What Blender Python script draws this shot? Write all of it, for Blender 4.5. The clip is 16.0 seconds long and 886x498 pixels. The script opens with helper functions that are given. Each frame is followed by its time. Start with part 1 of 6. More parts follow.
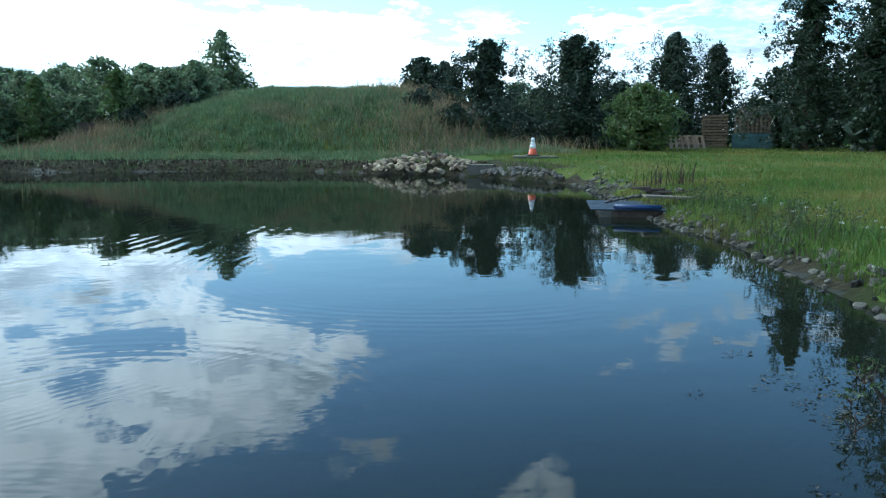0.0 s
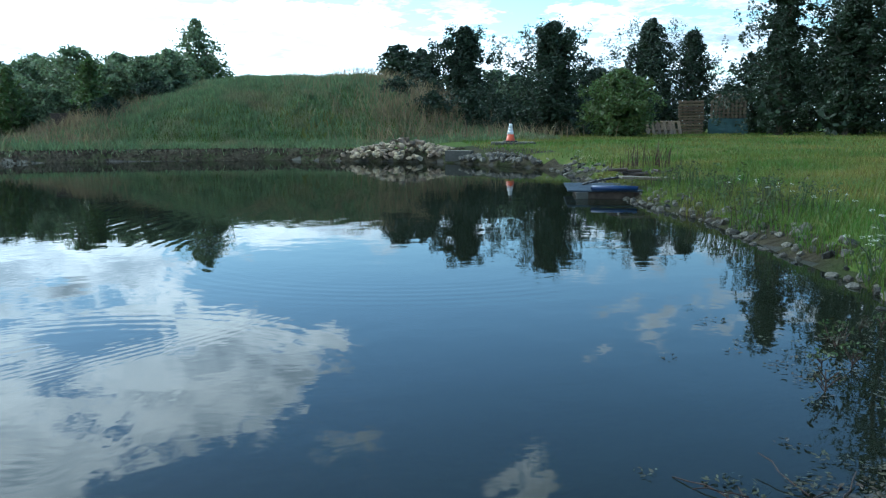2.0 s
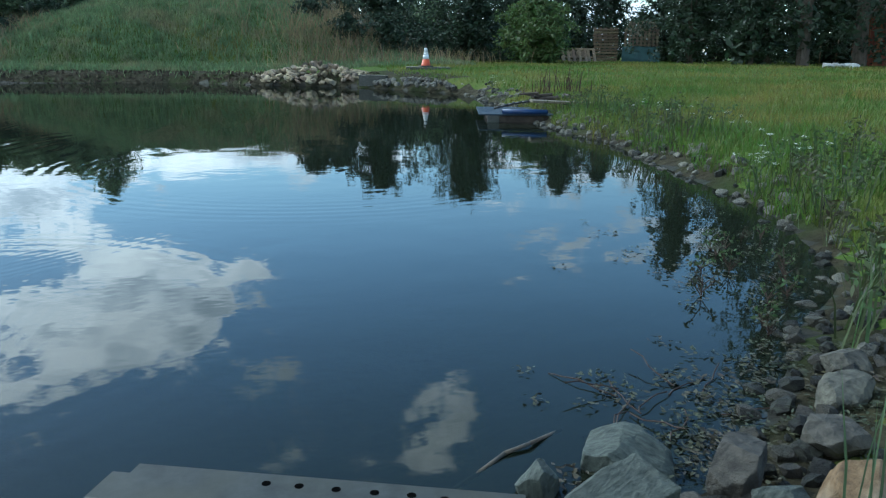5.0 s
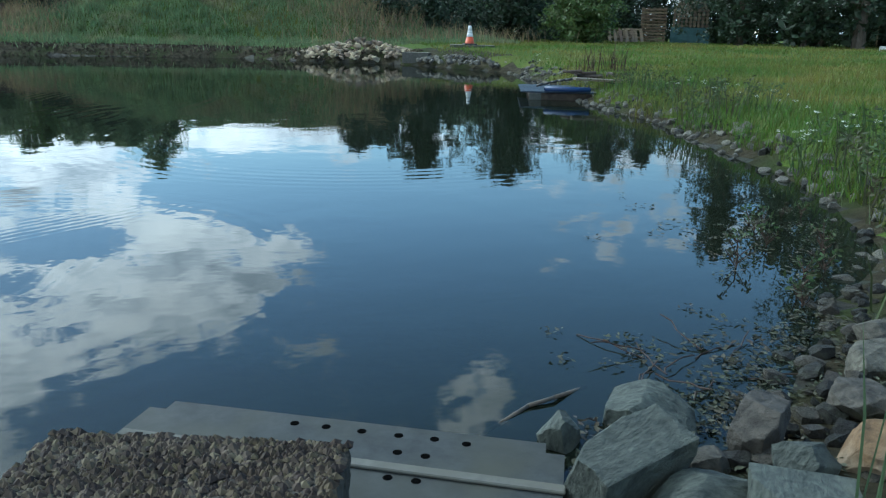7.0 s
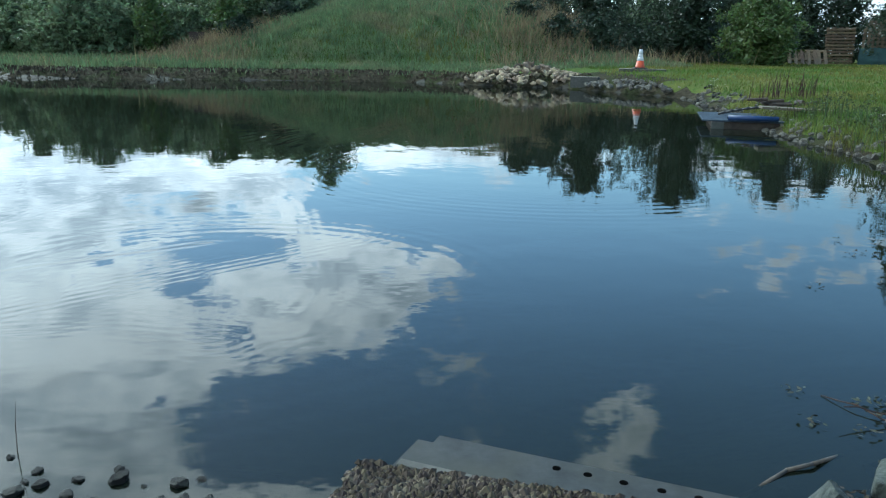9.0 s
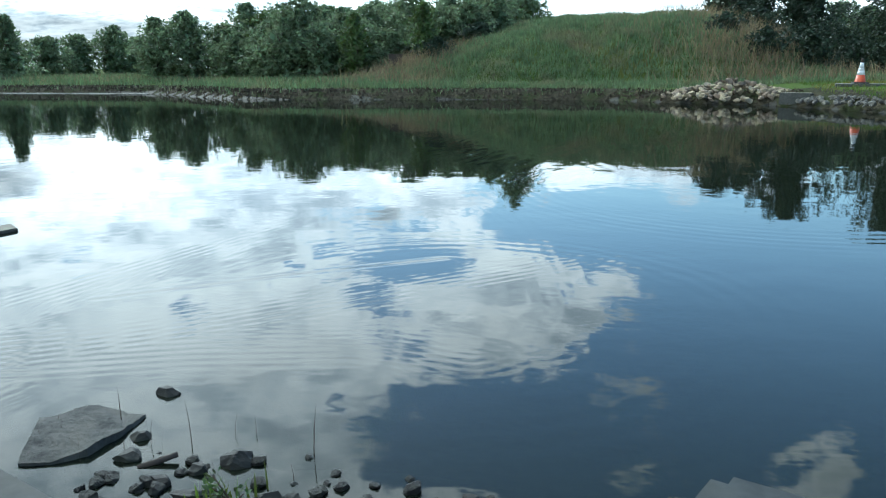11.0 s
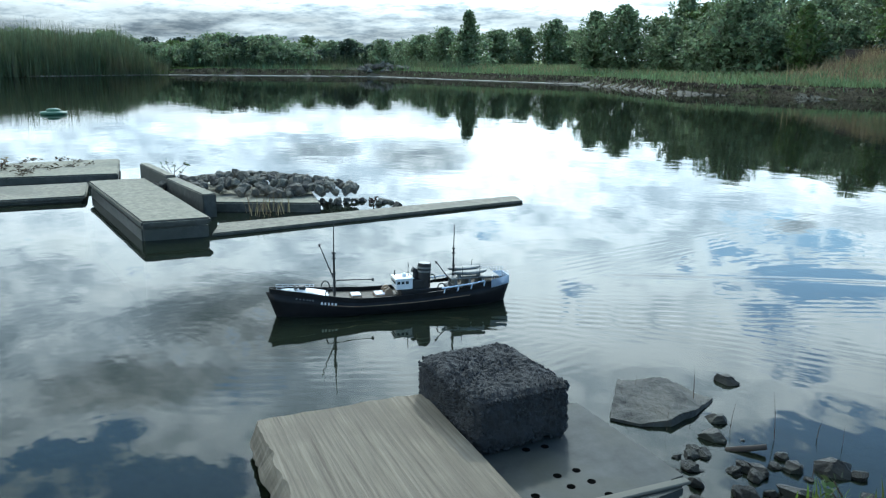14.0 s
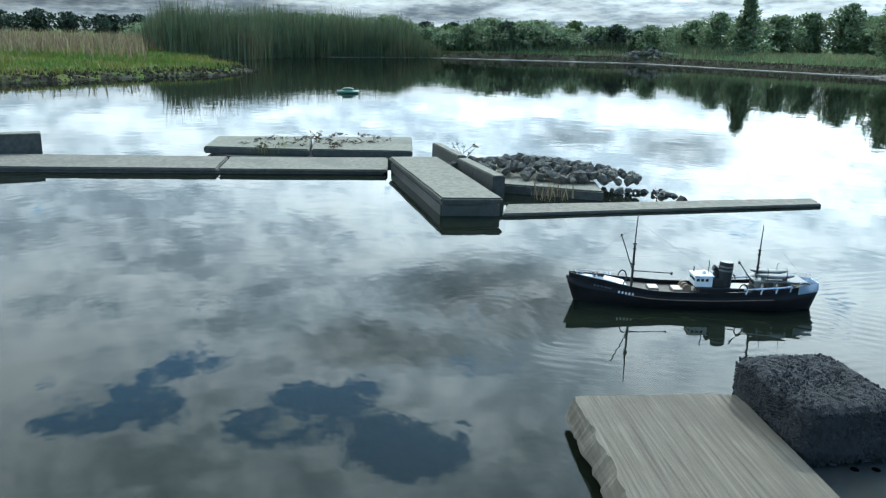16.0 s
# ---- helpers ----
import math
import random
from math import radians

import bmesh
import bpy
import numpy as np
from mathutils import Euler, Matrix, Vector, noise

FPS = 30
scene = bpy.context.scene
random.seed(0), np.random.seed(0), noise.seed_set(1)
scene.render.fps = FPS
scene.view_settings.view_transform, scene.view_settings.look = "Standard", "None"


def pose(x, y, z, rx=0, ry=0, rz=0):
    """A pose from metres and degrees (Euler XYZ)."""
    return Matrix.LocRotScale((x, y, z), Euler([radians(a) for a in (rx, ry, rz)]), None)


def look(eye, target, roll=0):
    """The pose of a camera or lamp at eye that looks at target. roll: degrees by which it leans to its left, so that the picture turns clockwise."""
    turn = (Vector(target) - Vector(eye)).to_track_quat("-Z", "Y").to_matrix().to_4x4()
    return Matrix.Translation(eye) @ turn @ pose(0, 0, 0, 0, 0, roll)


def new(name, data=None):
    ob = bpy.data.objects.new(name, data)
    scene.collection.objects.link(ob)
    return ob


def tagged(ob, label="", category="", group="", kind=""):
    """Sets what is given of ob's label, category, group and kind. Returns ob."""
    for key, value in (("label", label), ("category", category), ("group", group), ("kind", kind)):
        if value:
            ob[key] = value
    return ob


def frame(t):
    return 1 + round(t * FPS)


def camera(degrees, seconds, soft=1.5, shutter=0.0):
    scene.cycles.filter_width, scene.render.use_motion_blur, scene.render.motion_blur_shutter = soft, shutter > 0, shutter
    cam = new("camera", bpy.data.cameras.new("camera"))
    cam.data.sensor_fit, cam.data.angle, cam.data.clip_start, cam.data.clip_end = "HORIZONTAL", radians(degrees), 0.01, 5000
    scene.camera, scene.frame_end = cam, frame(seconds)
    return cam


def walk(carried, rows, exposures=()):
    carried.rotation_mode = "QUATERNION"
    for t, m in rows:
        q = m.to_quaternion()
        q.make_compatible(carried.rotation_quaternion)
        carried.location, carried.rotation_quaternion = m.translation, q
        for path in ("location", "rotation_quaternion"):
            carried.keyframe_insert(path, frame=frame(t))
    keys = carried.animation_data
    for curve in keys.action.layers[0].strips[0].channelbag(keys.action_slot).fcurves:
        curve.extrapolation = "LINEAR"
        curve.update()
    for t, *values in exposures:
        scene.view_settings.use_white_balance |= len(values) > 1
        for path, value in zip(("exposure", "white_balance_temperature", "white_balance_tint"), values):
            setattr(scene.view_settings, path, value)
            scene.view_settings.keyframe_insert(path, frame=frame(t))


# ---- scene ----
cam = camera(59.52, 16.0, soft=1.25)
PATH = [
    (0, 0.904, 0.423, 1.383, 81.57, -0.28, -5.93),
    (0.5, 0.888, 0.396, 1.307, 81.49, 0.71, -5.05),
    (1, 0.912, 0.413, 1.264, 80.88, 0.31, -6.08),
    (1.5, 0.913, 0.412, 1.265, 81.24, 0.35, -6.41),
    (2, 0.939, 0.415, 1.257, 80.87, 0.21, -7.49),
    (2.5, 0.957, 0.417, 1.231, 79.67, 0.37, -8.46),
    (3, 0.965, 0.411, 1.202, 78.27, 0.05, -9.01),
    (3.5, 1.007, 0.419, 1.178, 77.56, -0.03, -10.75),
    (4, 1.025, 0.422, 1.176, 77.87, -0.13, -11.43),
    (4.5, 1.071, 0.419, 1.160, 77.22, -0.36, -13.10),
    (4.7, 1.076, 0.408, 1.163, 76.50, -0.50, -13.36),
    (6.8, 1.115, 0.349, 1.078, 74.39, -1.64, -11.40),
    (7, 1.101, 0.332, 1.088, 74.27, -1.26, -10.13),
    (7.5, 1.070, 0.318, 1.099, 75.82, -1.44, -9.93),
    (8, 0.983, 0.307, 1.153, 75.59, -1.05, -5.34),
    (8.5, 0.884, 0.291, 1.168, 74.89, -1.35, -2.11),
    (9, 0.756, 0.285, 1.204, 75.52, -0.78, 1.18),
    (9.2, 0.713, 0.286, 1.207, 75.45, -0.07, 2.30),
    (11.3, 0.344, 0.286, 1.204, 77.04, -0.00, 17.35),
    (11.5, 0.301, 0.274, 1.201, 77.03, 0.02, 19.52),
    (12, 0.197, 0.227, 1.197, 76.32, 1.02, 24.34),
    (12.5, 0.063, 0.139, 1.200, 77.33, 0.11, 31.50),
    (13, -0.030, 0.064, 1.181, 76.60, -0.45, 36.15),
    (13.5, -0.136, -0.024, 1.180, 76.07, -0.90, 40.03),
    (14, -0.174, -0.059, 1.183, 76.18, -0.81, 43.92),
    (14.5, -0.200, -0.128, 1.184, 75.67, -1.20, 49.16),
    (15, -0.225, -0.183, 1.183, 75.43, -1.24, 52.45),
    (15.5, -0.250, -0.245, 1.193, 75.55, -1.15, 56.34),
    (16, -0.256, -0.338, 1.207, 74.78, -1.46, 62.53),
]
walk(cam, [(t, pose(*p)) for t, *p in PATH], [(0, 0.28, 5030, -4), (4, 0.26, 5130, -4), (9, 0.40, 5330, -4), (12, 0.52, 5450, -3), (16, 0.50, 5430, -3)])

# ---- light ----
SUN_AZ, SUN_EL = -38.0, 36.0          # degrees clockwise from +y, above the horizon
sun = new("sun", bpy.data.lights.new("sun", "SUN"))
sun.data.energy, sun.data.angle, sun.data.color = 2.0, radians(3.0), (1.0, 0.95, 0.86)
sd = Vector((math.sin(radians(SUN_AZ)) * math.cos(radians(SUN_EL)), math.cos(radians(SUN_AZ)) * math.cos(radians(SUN_EL)), math.sin(radians(SUN_EL))))
sun.matrix_world = look(sd * 80, (0, 0, 0))

world = bpy.data.worlds.new("sky")
scene.world = world
world.use_nodes = True
wn, wl = world.node_tree.nodes, world.node_tree.links
wn.clear()


def wnode(kind, **kw):
    n = wn.new(kind)
    for k, v in kw.items():
        if k == "op":
            n.operation = v
        elif k == "ins":
            for i, val in v.items():
                if isinstance(val, bpy.types.NodeSocket):
                    wl.new(val, n.inputs[i])
                else:
                    n.inputs[i].default_value = val
    return n


def wm(op, a, b=0.0, c=0.0):
    return wnode("ShaderNodeMath", op=op, ins={0: a, 1: b, 2: c}).outputs[0]


def wramp(v, a, b, lo=0.0, hi=1.0):
    n = wnode("ShaderNodeMapRange", ins={0: v, 1: a, 2: b, 3: lo, 4: hi})
    n.interpolation_type = "SMOOTHSTEP"
    return n.outputs[0]


def make_sky():
    """A Nishita sky with broken cloud: thick towards the sun, a white band low down, blue overhead to the right."""
    sky = wn.new("ShaderNodeTexSky")
    sky.sky_type, sky.sun_disc = "NISHITA", False
    sky.sun_elevation, sky.sun_rotation = radians(SUN_EL), radians(SUN_AZ)
    sky.air_density, sky.dust_density, sky.ozone_density = 1.3, 0.3, 4.0
    co = wn.new("ShaderNodeTexCoord").outputs["Generated"]
    xyz = wnode("ShaderNodeSeparateXYZ", ins={0: co})
    x, y, z = xyz.outputs
    az = wm("MULTIPLY", wm("ARCTAN2", x, y), 57.2958)
    el = wm("MULTIPLY", wm("ARCSINE", z), 57.2958)
    # cloud layer seen in perspective: coordinates on a flat sheet overhead, softened low down
    zz = wm("ADD", wm("MAXIMUM", z, 0.0), 0.16)
    flat = wnode("ShaderNodeCombineXYZ", ins={0: wm("DIVIDE", x, zz), 1: wm("DIVIDE", y, zz), 2: 0.0}).outputs[0]
    n1 = wnode("ShaderNodeTexNoise", ins={"Vector": flat, "Scale": 2.1, "Detail": 10.0, "Roughness": 0.60, "Distortion": 0.35}).outputs["Fac"]
    n2 = wnode("ShaderNodeTexNoise", ins={"Vector": flat, "Scale": 0.9, "Detail": 4.0, "Roughness": 0.5}).outputs["Fac"]
    n3 = wnode("ShaderNodeTexNoise", ins={"Vector": flat, "Scale": 4.6, "Detail": 10.0, "Roughness": 0.62}).outputs["Fac"]
    n4 = wnode("ShaderNodeTexNoise", ins={"Vector": flat, "Scale": 13.0, "Detail": 6.0, "Roughness": 0.6}).outputs["Fac"]
    left = wramp(az, 6.0, -20.0)                      # thicker to the west of the mound
    low = wramp(el, 11.0, 3.0)                        # white band low down
    top = wramp(el, 18.0, 40.0)
    def blob(a, e, ra, re):
        da = wm("DIVIDE", wm("SUBTRACT", az, a), ra)
        de = wm("DIVIDE", wm("SUBTRACT", el, e), re)
        return wramp(wm("ADD", wm("MULTIPLY", da, da), wm("MULTIPLY", de, de)), 1.6, 0.0)
    bias = wm("MULTIPLY_ADD", left, 0.165, wm("MULTIPLY", wramp(az, -14.0, -40.0), 0.15))
    bias = wm("MULTIPLY_ADD", low, 0.27, bias)
    bias = wm("MULTIPLY_ADD", wm("MULTIPLY", top, wm("SUBTRACT", 1.0, left)), -0.10, bias)
    bias = wm("MULTIPLY_ADD", blob(-8.0, 17.0, 10.0, 4.0), 0.17, bias)
    bias = wm("MULTIPLY_ADD", blob(13.5, 26.5, 4.0, 4.6), 0.29, bias)
    bias = wm("MULTIPLY_ADD", blob(-12.0, 27.0, 12.0, 4.0), -0.28, bias)
    bias = wm("MULTIPLY_ADD", blob(9.0, 17.0, 9.0, 7.0), -0.26, bias)
    bias = wm("MULTIPLY_ADD", blob(24.0, 23.0, 9.0, 6.0), -0.30, bias)
    for a, e, ra, re, k in ((-16.5, 14.2, 4.5, 1.3, -0.27), (-3.0, 11.2, 7.5, 2.6, -0.34), (-88.0, 28.0, 26.0, 5.0, -0.05),
                            (-73.0, 27.0, 7.0, 2.4, -0.18), (-86.0, 25.5, 6.0, 2.4, -0.18), (-80.0, 22.6, 4.0, 1.4, -0.22), (-67.0, 24.6, 3.0, 1.3, -0.22), (-63.0, 30.0, 6.0, 2.4, -0.20), (-58.0, 23.5, 5.0, 1.6, -0.24)):
        bias = wm("MULTIPLY_ADD", blob(a, e, ra, re), k, bias)
    rag = wm("ADD", wm("MULTIPLY", wm("SUBTRACT", n3, 0.5), 0.95), wm("MULTIPLY", wm("SUBTRACT", n4, 0.5), 0.42))
    dens = wramp(wm("ADD", wm("ADD", n1, rag), bias), 0.545, 0.675)
    thick = wramp(wm("ADD", n1, wm("MULTIPLY", bias, 0.5)), 0.60, 0.95)
    glow = wramp(wm("ABSOLUTE", wm("SUBTRACT", az, SUN_AZ)), 75.0, 0.0)
    grey = wramp(wm("ADD", wm("ADD", wm("MULTIPLY", n2, 0.40), wm("MULTIPLY", n3, 0.40)), wm("MULTIPLY", n4, 0.20)), 0.43, 0.62)
    grey = wm("MULTIPLY", grey, wramp(az, -12.0, -50.0, 0.84, 0.95))
    shade = 0.0
    for a, e, ra, re, k in ((-45.5, 7.0, 4.0, 1.3, 0.75), (-52.5, 6.6, 3.2, 1.0, 0.6), (-57.0, 18.6, 9.0, 3.0, 0.85), (-18.7, 10.7, 1.3, 0.8, 0.5), (-66.0, 22.0, 8.0, 2.0, 0.6)):
        under = wm("MULTIPLY", blob(a, e, ra, re), wramp(n3, 0.25, 0.55, k * 0.55, k))      # dark undersides
        shade = wm("MAXIMUM", shade, under)
    lum = wm("MULTIPLY", wm("ADD", 11.0, wm("MULTIPLY", glow, 13.0)), wm("SUBTRACT", 1.0, wm("MULTIPLY", grey, 0.62)))
    lum = wm("MULTIPLY", lum, wm("SUBTRACT", 1.0, wm("MULTIPLY", thick, 0.25)))
    lum = wm("MULTIPLY", lum, wm("SUBTRACT", 1.0, wm("MULTIPLY", shade, 0.80)))
    haze = wm("MULTIPLY", wramp(el, 5.5, 2.5), wramp(az, -6.0, -38.0))
    lum = wm("MULTIPLY", lum, wm("SUBTRACT", 1.0, wm("MULTIPLY", haze, wm("ADD", 0.71, wm("MULTIPLY", wramp(n2, 0.36, 0.62), 0.13)))))
    tint = wnode("ShaderNodeMix", ins={0: grey, "A": 0.0})
    tint.data_type = "RGBA"
    tint.inputs[6].default_value, tint.inputs[7].default_value = (1.0, 0.995, 0.97, 1), (0.80, 0.90, 1.0, 1)
    wl.new(grey, tint.inputs[0])
    cloud = wnode("ShaderNodeVectorMath", op="SCALE", ins={0: tint.outputs[2], 3: lum}).outputs[0]
    mix = wn.new("ShaderNodeMix")
    mix.data_type = "RGBA"
    wl.new(dens, mix.inputs[0])
    veil = wnode("ShaderNodeVectorMath", op="SCALE", ins={0: sky.outputs[0], 3: wramp(el, 34.0, 10.0, 1.0, 1.4)}).outputs[0]   # pale haze low down
    wl.new(veil, mix.inputs[6])
    wl.new(cloud, mix.inputs[7])
    bg = wnode("ShaderNodeBackground", ins={0: mix.outputs[2], 1: 0.13})
    out = wn.new("ShaderNodeOutputWorld")
    wl.new(bg.outputs[0], out.inputs[0])


make_sky()


# ---- materials ----
def material(name, dark, light, scale=8.0, rough=0.8, bump=0.3, patch=None, patch_scale=0.7, patch_at=(0.45, 0.65), metal=0.0,
             stretch=(1, 1, 1), grain=0.01, vary=0.0, trans=0.0, island=0.0, spec=0.5):
    """Two scales of noise in metres: fine grain between dark and light, and broad patches of a third colour."""
    m = bpy.data.materials.new(name)
    m.use_nodes = True
    nt = m.node_tree
    nd, ln = nt.nodes, nt.links
    bsdf = nd["Principled BSDF"]
    tc = nd.new("ShaderNodeTexCoord")
    mp = nd.new("ShaderNodeMapping")
    mp.inputs["Scale"].default_value = stretch
    ln.new(tc.outputs["Object"], mp.inputs[0])
    fine = nd.new("ShaderNodeTexNoise")
    fine.inputs["Scale"].default_value, fine.inputs["Detail"].default_value, fine.inputs["Roughness"].default_value = scale, 8, 0.65
    ln.new(mp.outputs[0], fine.inputs["Vector"])
    ramp = nd.new("ShaderNodeValToRGB")
    ramp.color_ramp.elements[0].position, ramp.color_ramp.elements[1].position = 0.32, 0.70
    ramp.color_ramp.elements[0].color, ramp.color_ramp.elements[1].color = (*dark, 1), (*light, 1)
    ln.new(fine.outputs["Fac"], ramp.inputs[0])
    col = ramp.outputs[0]
    if patch:
        big = nd.new("ShaderNodeTexNoise")
        big.inputs["Scale"].default_value, big.inputs["Detail"].default_value = patch_scale, 5
        ln.new(tc.outputs["Object"], big.inputs["Vector"])
        mr = nd.new("ShaderNodeMapRange")
        mr.inputs[1].default_value, mr.inputs[2].default_value = patch_at
        ln.new(big.outputs["Fac"], mr.inputs[0])
        mx = nd.new("ShaderNodeMix")
        mx.data_type = "RGBA"
        ln.new(mr.outputs[0], mx.inputs[0])
        ln.new(col, mx.inputs[6])
        mx.inputs[7].default_value = (*patch, 1)
        col = mx.outputs[2]
    if vary or island:
        src = nd.new("ShaderNodeObjectInfo").outputs["Random"] if vary else nd.new("ShaderNodeNewGeometry").outputs["Random Per Island"]
        hsv = nd.new("ShaderNodeHueSaturation")
        for inp, span in ((2, vary or island), (0, 0.03 * (1 if island else 0.6))):
            mr = nd.new("ShaderNodeMapRange")
            base = 0.5 if inp == 0 else 1.0
            mr.inputs[3].default_value, mr.inputs[4].default_value = base - span, base + span
            ln.new(src, mr.inputs[0])
            ln.new(mr.outputs[0], hsv.inputs[inp])
        ln.new(col, hsv.inputs["Color"])
        col = hsv.outputs[0]
    ln.new(col, bsdf.inputs["Base Color"])
    bsdf.inputs["Roughness"].default_value, bsdf.inputs["Metallic"].default_value = rough, metal
    bsdf.inputs["Specular IOR Level"].default_value = spec
    if bump:
        bp = nd.new("ShaderNodeBump")
        bp.inputs["Strength"].default_value, bp.inputs["Distance"].default_value = bump, grain
        ln.new(fine.outputs["Fac"], bp.inputs["Height"])
        ln.new(bp.outputs[0], bsdf.inputs["Normal"])
    if trans:
        tl = nd.new("ShaderNodeBsdfTranslucent")
        ln.new(col, tl.inputs[0])
        ms = nd.new("ShaderNodeMixShader")
        ms.inputs[0].default_value = trans
        ln.new(bsdf.outputs[0], ms.inputs[1])
        ln.new(tl.outputs[0], ms.inputs[2])
        ln.new(ms.outputs[0], nd["Material Output"].inputs[0])
    return m


def water_material():
    """Murky pond water: a brown-green body, a little clear, under a Fresnel gloss with small ripples."""
    m = bpy.data.materials.new("pond_water")
    m.use_nodes = True
    nd, ln = m.node_tree.nodes, m.node_tree.links
    nd.remove(nd["Principled BSDF"])
    tc = nd.new("ShaderNodeTexCoord")
    ns = []
    for sc, st, det in ((2.6, (1, 1, 1), 3), (8.0, (1.0, 1.5, 1), 2), (0.35, (1, 1, 1), 2)):
        mp = nd.new("ShaderNodeMapping")
        mp.inputs["Scale"].default_value = st
        ln.new(tc.outputs["Object"], mp.inputs[0])
        n = nd.new("ShaderNodeTexNoise")
        n.inputs["Scale"].default_value, n.inputs["Detail"].default_value = sc, det
        ln.new(mp.outputs[0], n.inputs["Vector"])
        ns.append(n.outputs["Fac"])
    calm = nd.new("ShaderNodeMapRange")
    calm.inputs[1].default_value, calm.inputs[2].default_value = 0.42, 0.62
    calm.inputs[3].default_value, calm.inputs[4].default_value = 0.01, 0.06
    ln.new(ns[2], calm.inputs[0])
    b1 = nd.new("ShaderNodeBump")
    b1.inputs["Strength"].default_value, b1.inputs["Distance"].default_value = 0.15, 0.010
    ln.new(ns[0], b1.inputs["Height"])
    b2 = nd.new("ShaderNodeBump")
    b2.inputs["Distance"].default_value = 0.006
    ln.new(calm.outputs[0], b2.inputs["Strength"])
    ln.new(ns[1], b2.inputs["Height"])
    ln.new(b1.outputs[0], b2.inputs["Normal"])
    fr = nd.new("ShaderNodeFresnel")
    fr.inputs["IOR"].default_value = 1.36
    ln.new(b2.outputs[0], fr.inputs["Normal"])
    gl = nd.new("ShaderNodeBsdfGlossy")
    gl.inputs["Roughness"].default_value = 0.012
    ln.new(b2.outputs[0], gl.inputs["Normal"])
    murk = nd.new("ShaderNodeBsdfDiffuse")
    murk.inputs[0].default_value = (0.017, 0.022, 0.014, 1)
    tr = nd.new("ShaderNodeBsdfTransparent")
    tr.inputs[0].default_value = (0.46, 0.44, 0.31, 1)
    body = nd.new("ShaderNodeMixShader")
    body.inputs[0].default_value = 0.36
    ln.new(murk.outputs[0], body.inputs[1])
    ln.new(tr.outputs[0], body.inputs[2])
    ms = nd.new("ShaderNodeMixShader")
    ln.new(fr.outputs[0], ms.inputs[0])
    ln.new(body.outputs[0], ms.inputs[1])
    ln.new(gl.outputs[0], ms.inputs[2])
    ln.new(ms.outputs[0], nd["Material Output"].inputs[0])
    return m


M_WATER = water_material()
M_GROUND = material("earth_and_grass", (0.040, 0.072, 0.012), (0.095, 0.132, 0.024), 18, 0.95, 0.6, (0.135, 0.128, 0.034), 0.35, (0.48, 0.7), grain=0.03, spec=0.1)
M_EARTH = material("bare_bank_earth", (0.018, 0.016, 0.009), (0.07, 0.06, 0.036), 7, 0.95, 1.0, (0.035, 0.045, 0.014), 1.1, (0.48, 0.66), grain=0.08, spec=0.1)
M_CLOD = material("dark_earth_clods", (0.025, 0.02, 0.013), (0.115, 0.092, 0.062), 6, 0.95, 0, (0.035, 0.03, 0.02), 1.3, island=0.4, spec=0.1)
M_MUD = material("wet_mud", (0.013, 0.012, 0.008), (0.038, 0.034, 0.024), 14, 0.7, 0.6, (0.03, 0.034, 0.02), 1.5, grain=0.02, spec=0.15)
M_BLADE = material("grass_blades", (0.054, 0.104, 0.010), (0.118, 0.180, 0.022), 2.0, 0.6, 0, (0.20, 0.18, 0.038), 0.45, (0.42, 0.66), island=0.3, trans=0.35)
# greyed with extra blue: glare from facing the sun, put into the grass colour
M_BLADE_D = material("rough_grass_blades", (0.085, 0.14, 0.062), (0.205, 0.26, 0.115), 2.0, 0.7, 0, (0.21, 0.19, 0.10), 0.6, (0.5, 0.72), island=0.35, trans=0.3)
M_DRYGRASS = material("dry_grass", (0.15, 0.115, 0.06), (0.32, 0.25, 0.145), 2.0, 0.8, 0, island=0.3, trans=0.3)
M_REED = material("green_reeds", (0.042, 0.066, 0.030), (0.115, 0.145, 0.068), 1.5, 0.6, 0, (0.14, 0.13, 0.06), 0.6, (0.5, 0.75), island=0.3, trans=0.3)
# lifted paler than leaves are, to stand in for haze over the wood
M_LEAF = material("tree_leaves", (0.11, 0.155, 0.082), (0.215, 0.27, 0.14), 1.2, 0.55, 0, island=0.4, trans=0.52)
M_LEAF_L = material("light_leaves", (0.06, 0.10, 0.025), (0.12, 0.165, 0.045), 1.2, 0.55, 0, island=0.3, trans=0.3)
# conifer green; on the broadleaf row its darkness stands in for backlight
M_LEAF_D = material("conifer_and_backlit_leaves", (0.018, 0.034, 0.018), (0.046, 0.070, 0.034), 1.2, 0.6, 0, island=0.4, trans=0.2)
M_BARK = material("bark", (0.05, 0.04, 0.03), (0.14, 0.115, 0.09), 12, 0.9, 0.7, stretch=(1, 1, 0.25))
M_ROCK = material("grey_rock", (0.018, 0.016, 0.012), (0.115, 0.103, 0.080), 24, 0.85, 1.0, (0.10, 0.085, 0.055), 2.5, (0.52, 0.72), vary=0.3, grain=0.02)
M_EDGE = material("pale_grey_stone", (0.035, 0.033, 0.027), (0.20, 0.188, 0.155), 16, 0.85, 0.9, (0.16, 0.14, 0.10), 2.5, (0.5, 0.72), vary=0.35, grain=0.02)
M_SLATE = material("blue_grey_slate", (0.019, 0.025, 0.021), (0.108, 0.120, 0.098), 28, 0.75, 1.0, (0.11, 0.11, 0.075), 3.5, (0.55, 0.7), vary=0.15, grain=0.02, stretch=(1, 2.2, 1))
M_GOLD = material("ochre_sandstone", (0.075, 0.045, 0.02), (0.26, 0.165, 0.08), 18, 0.85, 0.7, (0.25, 0.2, 0.14), 4, grain=0.015)
